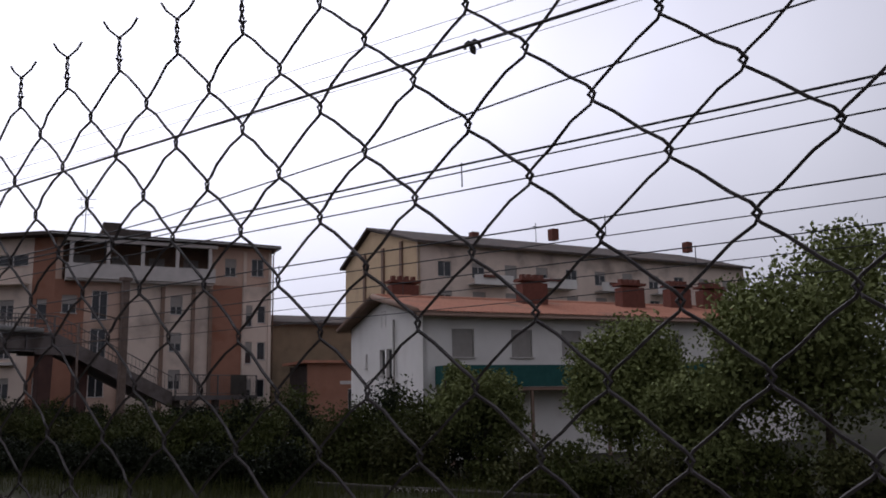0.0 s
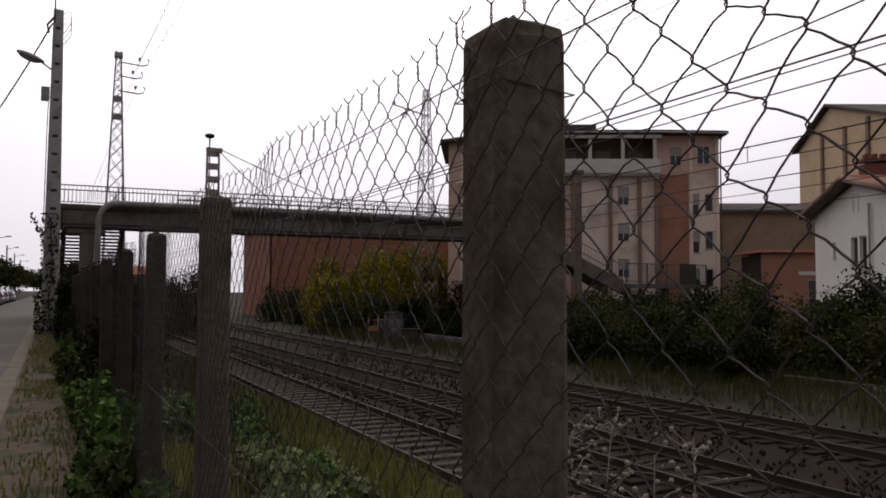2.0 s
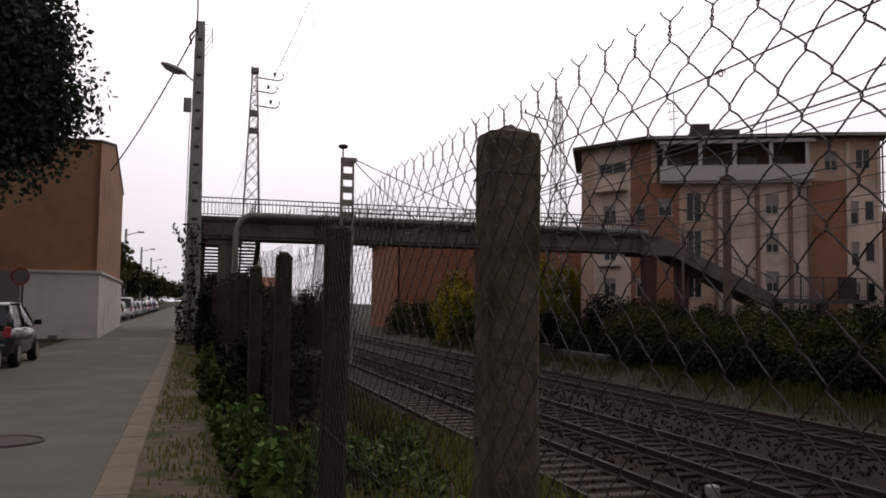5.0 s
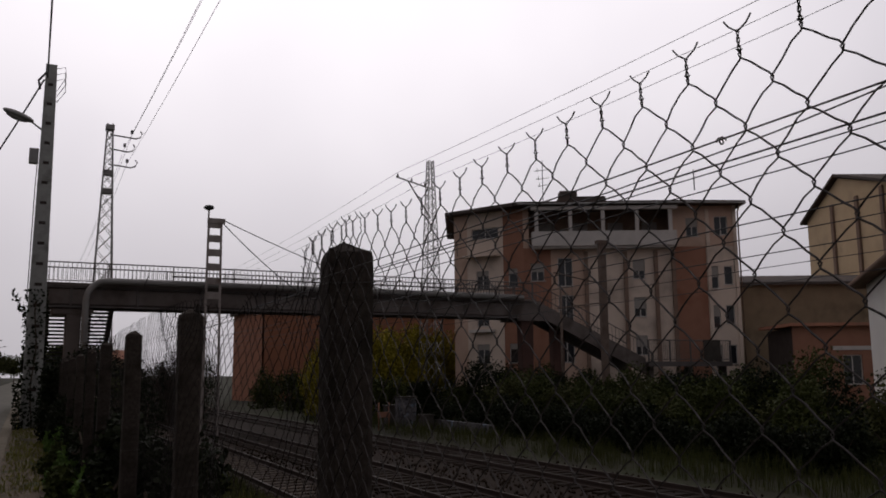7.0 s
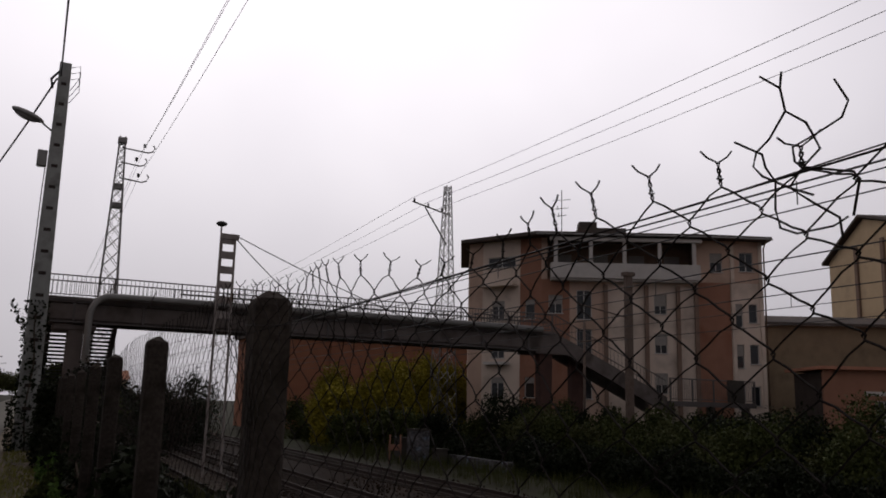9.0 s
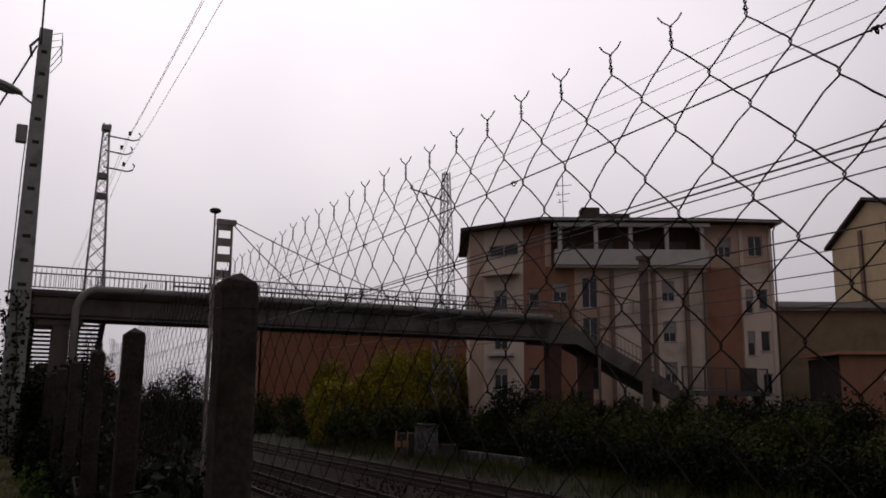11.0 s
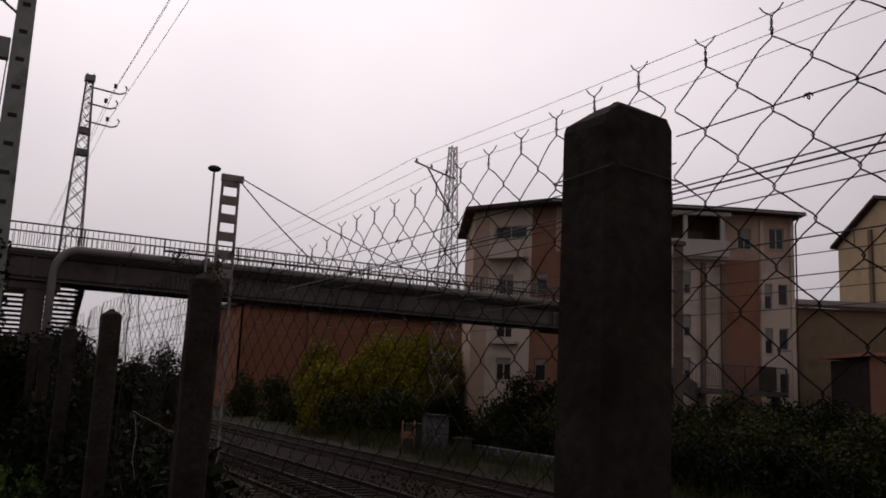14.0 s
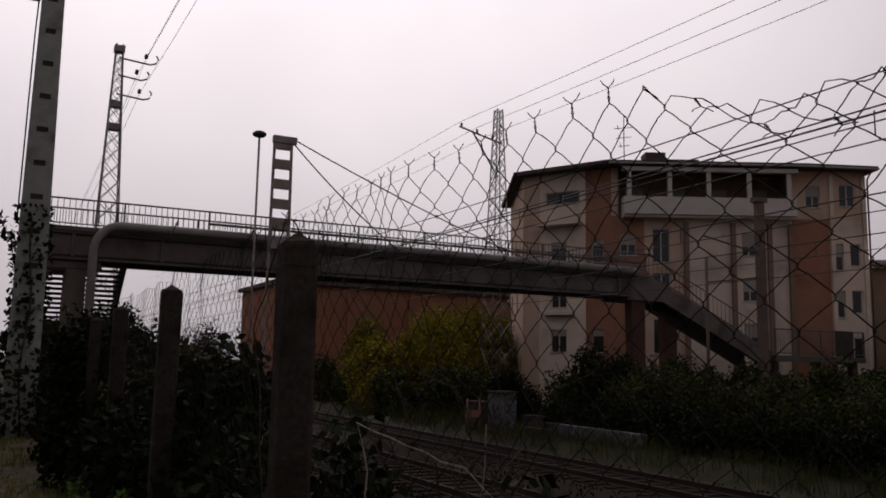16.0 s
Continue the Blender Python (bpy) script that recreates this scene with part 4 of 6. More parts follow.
tubes("bracket", [[(-0.1, -0.1, 11.6), (-0.36, -0.25, 11.2), (-0.3, -0.3, 10.9)]], 0.04, M_CABLE, lp)
wire("overhead_cable", [(-0.8, 32.3, 11.3), (-5.2, 47.0, 7.6)], 0.03, "thick dark cable slung from the pole to the shed", sag=0.35)
wire("overhead_cable", [(-0.7, 32.3, 11.4), (-0.9, -30, 11.0)], 0.028, "thick dark cable slung from the lamp pole", sag=0.4)


# ---- buildings ----
def wall_panel(name, parent, m, x0, x1, z0, z1, material, holes=(), depth=0.25, label=""):
    """Wall slab from y=0 to y=depth in the facade's frame, with openings cut through."""
    xs = sorted({x0, x1, *[h[0] for h in holes], *[h[1] for h in holes]})
    zs = sorted({z0, z1, *[h[2] for h in holes], *[h[3] for h in holes]})
    V, F, seen = [], [], {}

    def vert(x, y, z):
        k = (round(x, 4), y, round(z, 4))
        if k not in seen:
            seen[k] = len(V)
            V.append(k)
        return seen[k]

    def solid(i, j):
        if not (0 <= i < len(xs) - 1 and 0 <= j < len(zs) - 1):
            return False
        cx, cz = (xs[i] + xs[i + 1]) / 2, (zs[j] + zs[j + 1]) / 2
        return not any(h[0] < cx < h[1] and h[2] < cz < h[3] for h in holes)
    for i in range(len(xs) - 1):
        for j in range(len(zs) - 1):
            if not solid(i, j):
                continue
            a, b, c, d = xs[i], xs[i + 1], zs[j], zs[j + 1]
            F.append((vert(a, 0, c), vert(b, 0, c), vert(b, 0, d), vert(a, 0, d)))
            F.append((vert(a, depth, d), vert(b, depth, d), vert(b, depth, c), vert(a, depth, c)))
            if not solid(i - 1, j):
                F.append((vert(a, 0, d), vert(a, depth, d), vert(a, depth, c), vert(a, 0, c)))
            if not solid(i + 1, j):
                F.append((vert(b, 0, c), vert(b, depth, c), vert(b, depth, d), vert(b, 0, d)))
            if not solid(i, j - 1):
                F.append((vert(a, 0, c), vert(a, depth, c), vert(b, depth, c), vert(b, 0, c)))
            if not solid(i, j + 1):
                F.append((vert(a, 0, d), vert(b, 0, d), vert(b, depth, d), vert(a, depth, d)))
    ob = from_py(name, V, F, material, parent, label)
    ob.matrix_local = m
    return ob


def window(parent, m, x0, x1, z0, z1, shutter=0.0, frame_mat=None, sill=True, label=""):
    w = new("window")
    w.parent = parent
    w.matrix_local = m
    if label:
        tagged(w, label)
    fm = frame_mat or M_TRIM
    t = 0.06
    box("frame", (x0, 0.1, z0), (x0 + t, 0.16, z1), fm, w)
    box("frame", (x1 - t, 0.1, z0), (x1, 0.16, z1), fm, w)
    box("frame", (x0 + t, 0.1, z1 - t), (x1 - t, 0.16, z1), fm, w)
    if x1 - x0 > 0.8:
        xm = (x0 + x1) / 2
        box("mullion", (xm - 0.03, 0.1, z0), (xm + 0.03, 0.15, z1 - t), fm, w)
    box("pane", (x0 + t, 0.13, z0), (x1 - t, 0.14, z1 - t), M_GLASS, w)
    if sill:
        box("sill", (x0 - 0.08, -0.08, z0 - 0.06), (x1 + 0.08, 0.1, z0), M_TRIM, w)
    if shutter:
        box("roller_shutter", (x0 + 0.02, 0.07, z1 - (z1 - z0) * shutter), (x1 - 0.02, 0.1, z1), M_SHUT, w)
    return w


def facade(parent, m, x0, x1, z0, z1, material, wins=(), label="", depth=0.25):
    wall_panel("wall", parent, m, x0, x1, z0, z1, material, [w[:4] for w in wins], depth, label)
    for w in wins:
        window(parent, m, *w[:4], shutter=w[4] if len(w) > 4 else 0.0)


ID = Matrix.Identity(4)
# block of flats by the railway
flats = tagged(empty("apartment_building", (32.0, 55.9, 0), -27.26), "four storey beige and brick red apartment block with top floor loggia", "apartment building")
core = [(0.25, 0.3), (15.6, 0.3), (15.6, 14), (-4.9, 14), (-4.9, 3.5)]
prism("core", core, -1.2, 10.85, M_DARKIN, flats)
prism("core", [(0.2, 1.8), (11.1, 1.8), (11.1, 0.3), (15.6, 0.3), (15.6, 14), (-4.9, 14), (-4.9, 3.5)], 10.86, 13.9, M_BROWNPIL, flats)
facade(flats, ID, 0, 2.0, -1.2, 10.84, M_BRICKRED, [(0.5, 1.5, 8.4, 9.7, 0.5)])
ws = []
for zf in (2.4, 5.2, 8.0):
    ws += [(2.5, 3.6, zf, zf + 2.1, 0.0)]
facade(flats, ID, 2.004, 4.6, -1.2, 10.84, M_PINK, ws)
ws = [(8.05, 8.95, zf + 0.5, zf + 1.9, 0.6) for zf in (2.4, 5.2, 8.0)]
facade(flats, ID, 4.604, 11.2, -1.2, 10.84, M_BEIGE, ws)
facade(flats, ID, 11.204, 13.5, -1.2, 10.84, M_BRICKRED, [])
ws = [(14.75, 15.4, zf, zf + 1.35, 0.0) for zf in (2.2, 5.1, 8.0)] + [(13.8, 14.35, zf - 0.3, zf + 1.35, 0.5) for zf in (2.2, 5.1, 8.0)]
facade(flats, ID, 13.504, 15.85, -1.2, 10.84, M_BEIGE, ws)
facade(flats, ID, 11.1, 15.85, 10.845, 13.9, M_PINK, [(12.1, 13.0, 11.6, 13.0, 0.5), (14.2, 15.2, 11.7, 13.1, 0.0)])
facade(flats, ID, -0.02, 0.4, 10.845, 13.9, M_PINK)
for x in (4.45, 7.35, 9.6, 10.9):
    box("pilaster", (x, -0.28, -1.2), (x + 0.26, -0.003, 10.5), M_BROWNPIL, flats)
for x in (13.55, 15.57):
    box("pilaster", (x, -0.12, -1.2), (x + 0.25, -0.003, 13.6), M_BEIGE, flats)
# loggia
lg = tagged(empty("loggia"), "white loggia with parapet and slim posts along the top floor")
lg.parent = flats
box("parapet", (0.6, -0.9, 10.86), (11.2, -0.72, 11.95), M_TRIM, lg)
box("slab", (0.6, -0.719, 10.7), (11.09, 1.79, 10.855), M_TRIM, lg)
box("parapet_end", (0.6, -0.71, 10.86), (0.75, 0.0, 11.95), M_TRIM, lg)
box("parapet_end", (11.05, -0.71, 10.86), (11.2, 0.0, 11.95), M_TRIM, lg)
for x in (0.8, 3.3, 5.7, 8.2, 10.65):
    box("post", (x, -0.86, 11.952), (x + 0.26, -0.66, 13.55), M_TRIM, lg)
box("beam", (0.5, -1.0, 13.55), (11.3, -0.6, 13.8), M_TRIM, lg)
for x in (1.2, 3.9, 6.6, 9.2):
    window(lg, pose(0, 1.72, 0), x, x + 1.2, 11.0, 13.0, shutter=0.45)
# bent left end
FL = pose(-5.2, 3.3, 0, 0, 0, -32.4)
facade(flats, FL, 0, 1.2, -1.2, 13.9, M_PINK, [])
facade(flats, FL, 1.204, 4.4, -1.2, 13.9, M_BEIGE, [(2.0, 3.1, zf, zf + 1.4, 0.3) for zf in (2.4, 5.2, 8.0)] + [(1.6, 4.0, 11.9, 12.7, 0.0)])
facade(flats, FL, 4.404, 6.15, -1.2, 13.9, M_BRICKRED, [(4.8, 5.6, zf, zf + 1.4, 0.3) for zf in (2.4, 8.0)])
box("balcony", (1.3, -0.9, 10.4), (4.2, -0.01, 10.55), M_BEIGE, flats).matrix_local = FL
for zf in (4.9, 7.7):
    b = box("balcony_panel", (1.6, -0.5, zf - 0.2), (3.6, -0.01, zf), M_TRIM, flats)
    b.matrix_local = FL
SL = pose(-5.2, 14, 0, 0, 0, -90)
facade(flats, SL, 0, 10.7, -1.2, 13.9, M_PINK, [(2, 3, 5.2, 6.6, 0.2), (6, 7, 5.2, 6.6, 0.2), (2, 3, 8.2, 9.6, 0.2)])
SR = pose(15.85, 0.0, 0, 0, 0, 90)
facade(flats, SR, 0.0, 14, -1.2, 13.9, M_BEIGE, [(3, 4, 8.2, 9.6, 0.2), (3, 4, 5.2, 6.6, 0.2)])
out = [(-0.5, -1.15), (11.7, -1.15), (16.4, -0.7), (16.4, 14.5), (-5.9, 14.5), (-5.9, 2.9)]
inn = [(2.5, 5.0), (9, 5.0), (12.5, 5.2), (12.5, 9.5), (-1.5, 9.5), (-1.5, 6.2)]
n = 6
V = [(x, y, 13.9) for x, y in out] + [(x, y, 14.15) for x, y in out] + [(x, y, 15.3) for x, y in inn]
F = [tuple(range(5, -1, -1))] + [(i, (i + 1) % n, n + (i + 1) % n, n + i) for i in range(n)] + [(n + i, n + (i + 1) % n, 2 * n + (i + 1) % n, 2 * n + i) for i in range(n)] + [tuple(range(12, 18))]
roof = from_py("roof", V, F, M_ROOF, flats)
box("roof_housing", (3.4, 5.5, 15.1), (7.2, 9.0, 15.9), M_ROOF, roof)
box("chimney", (3.5, 5.6, 15.9), (4.9, 7.0, 16.4), M_ROOF, roof)
tubes("gutter", [[(-0.5, -1.2, 13.95), (11.7, -1.2, 13.95), (16.4, -0.76, 13.95)]], 0.07, M_PIPE, roof)
tubes("downpipe", [[(15.98, -0.7, 13.9), (15.95, -0.12, 13.4), (15.95, -0.12, -1.2)]], 0.06, M_BROWNPIL, flats)
ant = tagged(empty("tv_antenna", (0, 0, 0)), "thin rooftop television antenna")
ant.parent = flats
tubes("mast_rod", [[(2.2, 6.5, 15.2), (2.2, 6.5, 19.2)]], 0.035, M_CABLE, ant)
for z, L in ((18.3, 0.7), (17.6, 0.55), (17.0, 0.4)):
    tubes("element", [[(2.2 - L, 6.5, z), (2.2 + L, 6.5, z + 0.12)]], 0.025, M_CABLE, ant)
    tubes("element", [[(2.2 - L * 0.6, 6.3, z - 0.1), (2.2 - L * 0.6, 6.7, z + 0.3)]], 0.03, M_CABLE, ant)

# white house
house = tagged(empty("white_house", (28.6, 20.2, 0), -29), "long two storey white house with red tiled roof and brick chimneys", "house")
HL, HW, HE, HR = 22.0, 9.4, 5.45, 6.55
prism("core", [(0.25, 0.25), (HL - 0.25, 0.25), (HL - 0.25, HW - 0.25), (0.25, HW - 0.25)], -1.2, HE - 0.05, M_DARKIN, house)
ws = [(1.4, 2.5, 3.5, 4.75, 1.0), (4.4, 5.5, 3.5, 4.75, 1.0), (7.1, 8.2, 3.5, 4.75, 1.0), (13.2, 14.2, 2.6, 4.7, 0.0), (16.2, 17.2, 3.4, 4.7, 1.0), (19.2, 20.2, 3.4, 4.7, 1.0), (13.2, 14.2, 0.1, 1.7, 0.0), (2.0, 3.2, 0.0, 1.4, 1.0), (16, 17, 0.2, 1.5, 0.5)]
facade(house, ID, 0, HL, -1.2, HE, M_WHITE, ws)
GL = pose(0, HW, 0, 0, 0, -90)
facade(house, GL, 0, HW, -1.2, HE, M_WHITE, [(4.2, 4.9, 2.9, 4.1, 0.0), (5.1, 5.8, 2.7, 4.1, 0.0), (4.4, 5.2, -0.9, 0.9, 0.0), (2.2, 2.5, 3.3, 4.0, 0.0)])
facade(house, pose(HL, 0, 0, 0, 0, 90), 0, HW, -1.2, HE, M_WHITE)
facade(house, pose(HL, HW, 0, 0, 0, 180), 0, HL, -1.2, HE, M_WHITE)
for x in (0.0, HL - 0.25):
    V = [(x, 0, HE), (x, HW, HE), (x, HW / 2, HR - 0.12), (x + 0.25, 0, HE), (x + 0.25, HW, HE), (x + 0.25, HW / 2, HR - 0.12)]
    gb = from_py("gable", V, [(0, 2, 1), (3, 4, 5), (0, 1, 4, 3), (1, 2, 5, 4), (2, 0, 3, 5)], M_WHITE, house)
window(house, pose(-0.12, HW, 0, 0, 0, -90), 4.5, 5.1, 5.15, 5.95, sill=False)
roof = tagged(new("roof"), "low pitched roof of weathered terracotta tiles")
roof.parent = house
half = HW / 2
slope = math.atan2(HR - HE, half)
for s in (0, 1):
    V, F = [], []
    y_e, z_e = -0.55, HE - 0.55 * math.tan(slope)
    nx_, cw = 116, (HL + 1.0) / 116
    # corrugated rows of barrel tiles
    for i in range(nx_ * 2 + 1):
        x = -0.5 + i * cw / 2
        h = 0.07 if i % 2 else 0.0
        V += [(x, y_e, z_e + 0.1 + h), (x, half, HR + 0.1 + h)]
    for i in range(nx_ * 2):
        F.append((2 * i, 2 * i + 2, 2 * i + 3, 2 * i + 1))
    if s:
        V = [(x, HW - y, z) for x, y, z in V]
        F = [f[::-1] for f in F]
    tagged(from_py("tile_slope", V, F, M_TILE, roof), kind="stuff")
    sgn = 1 if s == 0 else -1
    e0 = y_e if s == 0 else HW - y_e
    V = [(-0.5, e0, z_e), (HL + 0.5, e0, z_e), (HL + 0.5, half, HR), (-0.5, half, HR), (-0.5, e0, z_e + 0.09), (HL + 0.5, e0, z_e + 0.09), (HL + 0.5, half, HR + 0.09), (-0.5, half, HR + 0.09)]
    from_py("roof_board", V, [(0, 3, 2, 1), (4, 5, 6, 7), (0, 1, 5, 4), (1, 2, 6, 5), (3, 0, 4, 7)], M_BROWNPIL, roof)
    V, F = tube_data([(-0.52, e0, z_e + 0.1), (-0.52, half, HR + 0.1)], 0.16, 6, cap=True)
    from_py("verge_tiles", V, F, M_BROWNPIL, roof, smooth=True)
tubes("ridge_tiles", [[(-0.5, half, HR + 0.12), (HL + 0.5, half, HR + 0.12)]], 0.13, M_TILE, roof)
tubes("gutter", [[(-0.5, -0.62, HE - 0.2), (HL + 0.5, -0.62, HE - 0.2)]], 0.07, M_BROWNPIL, roof)
for x, y in ((1.0, 6.0), (7.0, 3.2), (13.2, 3.2), (17.0, 3.8), (19.4, 3.8)):
    zb = HE + (HR - HE) * (1 - abs(y - half) / half)
    ch = box("chimney", (x, y, zb - 0.3), (x + 1.5, y + 0.7, zb + 1.25), M_CHIM, house, "red brick chimney stack", bevel=0.02)
    box("crown", (x - 0.08, y - 0.08, zb + 1.36), (x + 1.58, y + 0.78, zb + 1.48), M_CHIM, ch)
    for i in range(4):
        box("flue", (x + 0.1 + 0.37 * i, y + 0.2, zb + 1.49), (x + 0.28 + 0.37 * i, y + 0.5, zb + 1.72), M_CHIM, ch)
bal = tagged(empty("balcony"), "long balcony screened with dark green canvas")
bal.parent = house
box("slab", (0.6, -1.3, 2.0), (8.8, -0.005, 2.15), M_BROWNPIL, bal)
box("canvas_screen", (0.6, -1.32, 2.16), (8.8, -1.27, 3.1), M_GREENCANVAS, bal)
box("canvas_screen", (0.56, -1.26, 2.16), (0.6, -0.01, 3.1), M_GREENCANVAS, bal)
for x in (0.7, 4.6, 8.6):
    box("support", (x, -1.25, -1.2), (x + 0.12, -1.13, 2.0), M_BROWNPIL, bal)
bal = tagged(empty("balcony"), "balcony with dark green screened rail")
bal.parent = house
box("slab", (12.4, -1.2, 2.1), (16.4, -0.005, 2.25), M_BROWNPIL, bal)
box("canvas_screen", (12.4, -1.22, 2.26), (16.4, -1.17, 3.2), M_GREENCANVAS, bal)
tubes("downpipe", [[(0.0, 2.4, 0), (0.0, 2.4, 0)], [(-0.1, 3.1, 5.4), (-0.1, 3.1, -1.2)]], 0.06, M_SHUT, house)

# long ochre block behind
blk = tagged(empty("apartment_block", (63.3, 46.9, 0), -25), "long ochre and white apartment block with balconies", "apartment building")
BL, BW, BE, BR = 45.0, 18.0, 16.8, 20.0
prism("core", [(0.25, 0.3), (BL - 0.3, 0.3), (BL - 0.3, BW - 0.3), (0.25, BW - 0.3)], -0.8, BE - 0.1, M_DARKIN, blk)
ws = []
for f in range(5):
    for i in range(11):
        ws.append((2.2 + 3.9 * i, 3.7 + 3.9 * i, 2.0 + 2.9 * f, 3.5 + 2.9 * f, [0, .5, 1, .3][(i * 3 + f) % 4]))
facade(blk, ID, 0, BL, -0.8, BE, M_BEIGE, ws)
facade(blk, pose(0, BW, 0, 0, 0, -90), 0, BW, -0.8, BE, M_OCHRE, [(14.5, 15.4, z, z + 1.3, 0) for z in (4.9, 7.8, 10.7)])
facade(blk, pose(BL, 0, 0, 0, 0, 90), 0, BW, -0.8, BE, M_OCHRE)
for x in (0.01,):
    V = [(x, 0, BE), (x, BW, BE), (x, 11, BR - 0.2), (x + 0.3, 0, BE), (x + 0.3, BW, BE), (x + 0.3, 11, BR - 0.2)]
    from_py("gable", V, [(0, 2, 1), (3, 4, 5), (0, 1, 4, 3), (1, 2, 5, 4), (2, 0, 3, 5)], M_OCHRE, blk)
for y in (3.2, 7.5, 12.2):
    box("pilaster", (-0.2, y, -0.8), (-0.004, y + 0.5, BE + 0.6), M_BROWNPIL, blk)
V = [(-0.5, -0.8, BE - 0.2), (BL + 0.5, -0.8, BE - 0.2), (BL + 0.5, 11, BR), (-0.5, 11, BR), (BL + 0.5, BW + 0.6, BE - 0.2), (-0.5, BW + 0.6, BE - 0.2)]
V += [(x, y, z + 0.25) for x, y, z in V]
F = [(0, 3, 2, 1), (3, 5, 4, 2), (6, 7, 8, 9), (9, 8, 10, 11), (0, 1, 7, 6), (0, 6, 9, 3), (3, 9, 11, 5), (1, 2, 8, 7), (2, 4, 10, 8), (5, 11, 10, 4)]
rf = from_py("roof", V, F, M_ROOF, blk)
for x, y in ((12.5, 10.2), (20.0, 5.0), (41.0, 5.0)):
    box("roof_vent", (x, y, BR - 0.6), (x + 0.9, y + 0.9, BR + 0.7), M_CHIM, rf)
for f in range(1, 5):
    for i in range(5):
        x = 5.6 + 8 * i
        b = tagged(new("balcony"), "")
        b.parent = blk
        z = 1.2 + 2.9 * f
        box("parapet", (x, -1.3, z), (x + 4.6, -1.2, z + 1.0), M_WHITE, b)
        box("slab", (x, -1.19, z), (x + 4.6, -0.005, z + 0.14), M_TRIM, b)
        box("flower_box", (x + 1.0, -1.5, z + 0.7), (x + 2.6, -1.31, z + 0.95), M_CHIM, b)
tubes("rooftop_mast", [[(22, 11, BR), (22, 11, BR + 2.6)], [(21.6, 11, BR + 2.2), (22.5, 11, BR + 2.2)]], 0.05, M_CABLE, rf)

# old walls between the houses
old = tagged(empty("old_house", (46.0, 49.5, 0), -27), "old brown rendered house between the larger buildings", "house")
prism("core", [(0.2, 0.3), (13.8, 0.3), (13.8, 8), (0.2, 8)], -1.2, 7.9, M_DARKIN, old)
facade(old, ID, 0, 14, -1.2, 8.0, M_OLDWALL, [(4, 5, 3.5, 4.9, 0.5), (8, 9, 3.5, 4.9, 0.0)])
V = [(-0.4, -0.5, 7.95), (14.4, -0.5, 7.95), (14.4, 8.4, 9.4), (-0.4, 8.4, 9.4), (-0.4, -0.5, 8.15), (14.4, -0.5, 8.15), (14.4, 8.4, 9.6), (-0.4, 8.4, 9.6)]
from_py("roof", V, [(0, 3, 2, 1), (4, 5, 6, 7), (0, 1, 5, 4), (1, 2, 6, 5), (2, 3, 7, 6), (3, 0, 4, 7)], M_ROOF, old)
annex = tagged(empty("brick_annex", (42.6, 41.0, 0), -27), "low brick red annex with a pale lintel", "outbuilding")
prism("core", [(0.2, 0.3), (8.8, 0.3), (8.8, 5), (0.2, 5)], -1.2, 4.3, M_DARKIN, annex)
facade(annex, ID, 0, 9, -1.2, 4.4, M_BRICKRED, [(3.0, 4.2, 0.8, 2.6, 0.0), (6.0, 7.0, 0.8, 2.4, 0.0)])
box("lintel", (2.4, -0.06, 2.9), (8.2, -0.003, 3.15), M_TRIM, annex)
box("roof", (-0.3, -0.4, 4.41), (9.3, 5.3, 4.6), M_TILE, annex)
far = tagged(empty("distant_block", (108, 112, 0), -45), "pale distant apartment block on the skyline", "apartment building")
box("core", (-14, 0.3, -0.6), (14, 10, 15.3), M_DARKIN, far)
facade(far, ID, -14, 14, -0.6, 15.5, M_WHITE, [(-12.5 + 3.2 * i, -11 + 3.2 * i, 2.2 + 2.9 * f, 3.5 + 2.9 * f, 0.3) for i in range(8) for f in range(5)])
box("roof", (-14.4, -0.4, 15.51), (14.4, 10.4, 15.9), M_WHITE, far)
far2 = tagged(empty("distant_block", (150, 60, 0), -60), "low distant roofs on the skyline", "house")
facade(far2, ID, -18, 18, -0.6, 11.0, M_OLDWALL, [(-16 + 4 * i, -14.6 + 4 * i, 6, 8, 0.3) for i in range(8)])
box("roof", (-18.5, -0.5, 11.01), (18.5, 9, 12.2), M_ROOF, far2)
hall = tagged(empty("brick_hall", (21.5, 92, -0.5), 0), "long red brick railway hall beyond the bridge", "hall")
prism("core", [(0.2, 0.3), (33.8, 0.3), (33.8, 14), (0.2, 14)], -1.2, 9.1, M_DARKIN, hall)
facade(hall, ID, 0, 34, -1.2, 9.2, M_REDHALL)
facade(hall, pose(0, 14, 0, 0, 0, -90), 0, 14, -1.2, 9.2, M_REDHALL)
box("roof", (-0.4, -0.5, 9.21), (34.4, 14.5, 9.6), M_ROOF, hall)
for i in range(6):
    box("pilaster", (0.2 + 6.6 * i, -0.25, -1.2), (0.8 + 6.6 * i, -0.003, 9.2), M_REDHALL, hall)

# street side shed
shed = tagged(empty("street_shed", (-4.4, 38.4, 0), 1.5), "gabled brown shed with a whitewashed base beside the street", "shed")
prism("core", [(-0.3, 0.3), (-0.3, 18.7), (-19.7, 18.7), (-19.7, 0.3)], 0, 7.9, M_DARKIN, shed)
FS = pose(-20, 0, 0, 0, 0, 0)
facade(shed, FS, 0, 20, 2.72, 8.2, M_LBRICK)
wall_panel("base_wall", shed, pose(-2.7, -0.12, 0), 0, 2.82, 0, 2.7, M_LWHITE, (), 0.4, "whitewashed base wall with coping")
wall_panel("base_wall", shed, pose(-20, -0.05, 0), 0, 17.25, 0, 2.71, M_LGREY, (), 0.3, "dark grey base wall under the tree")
box("coping", (-2.75, -0.2, 2.7), (0.2, 0.3, 2.8), M_LWHITE, shed)
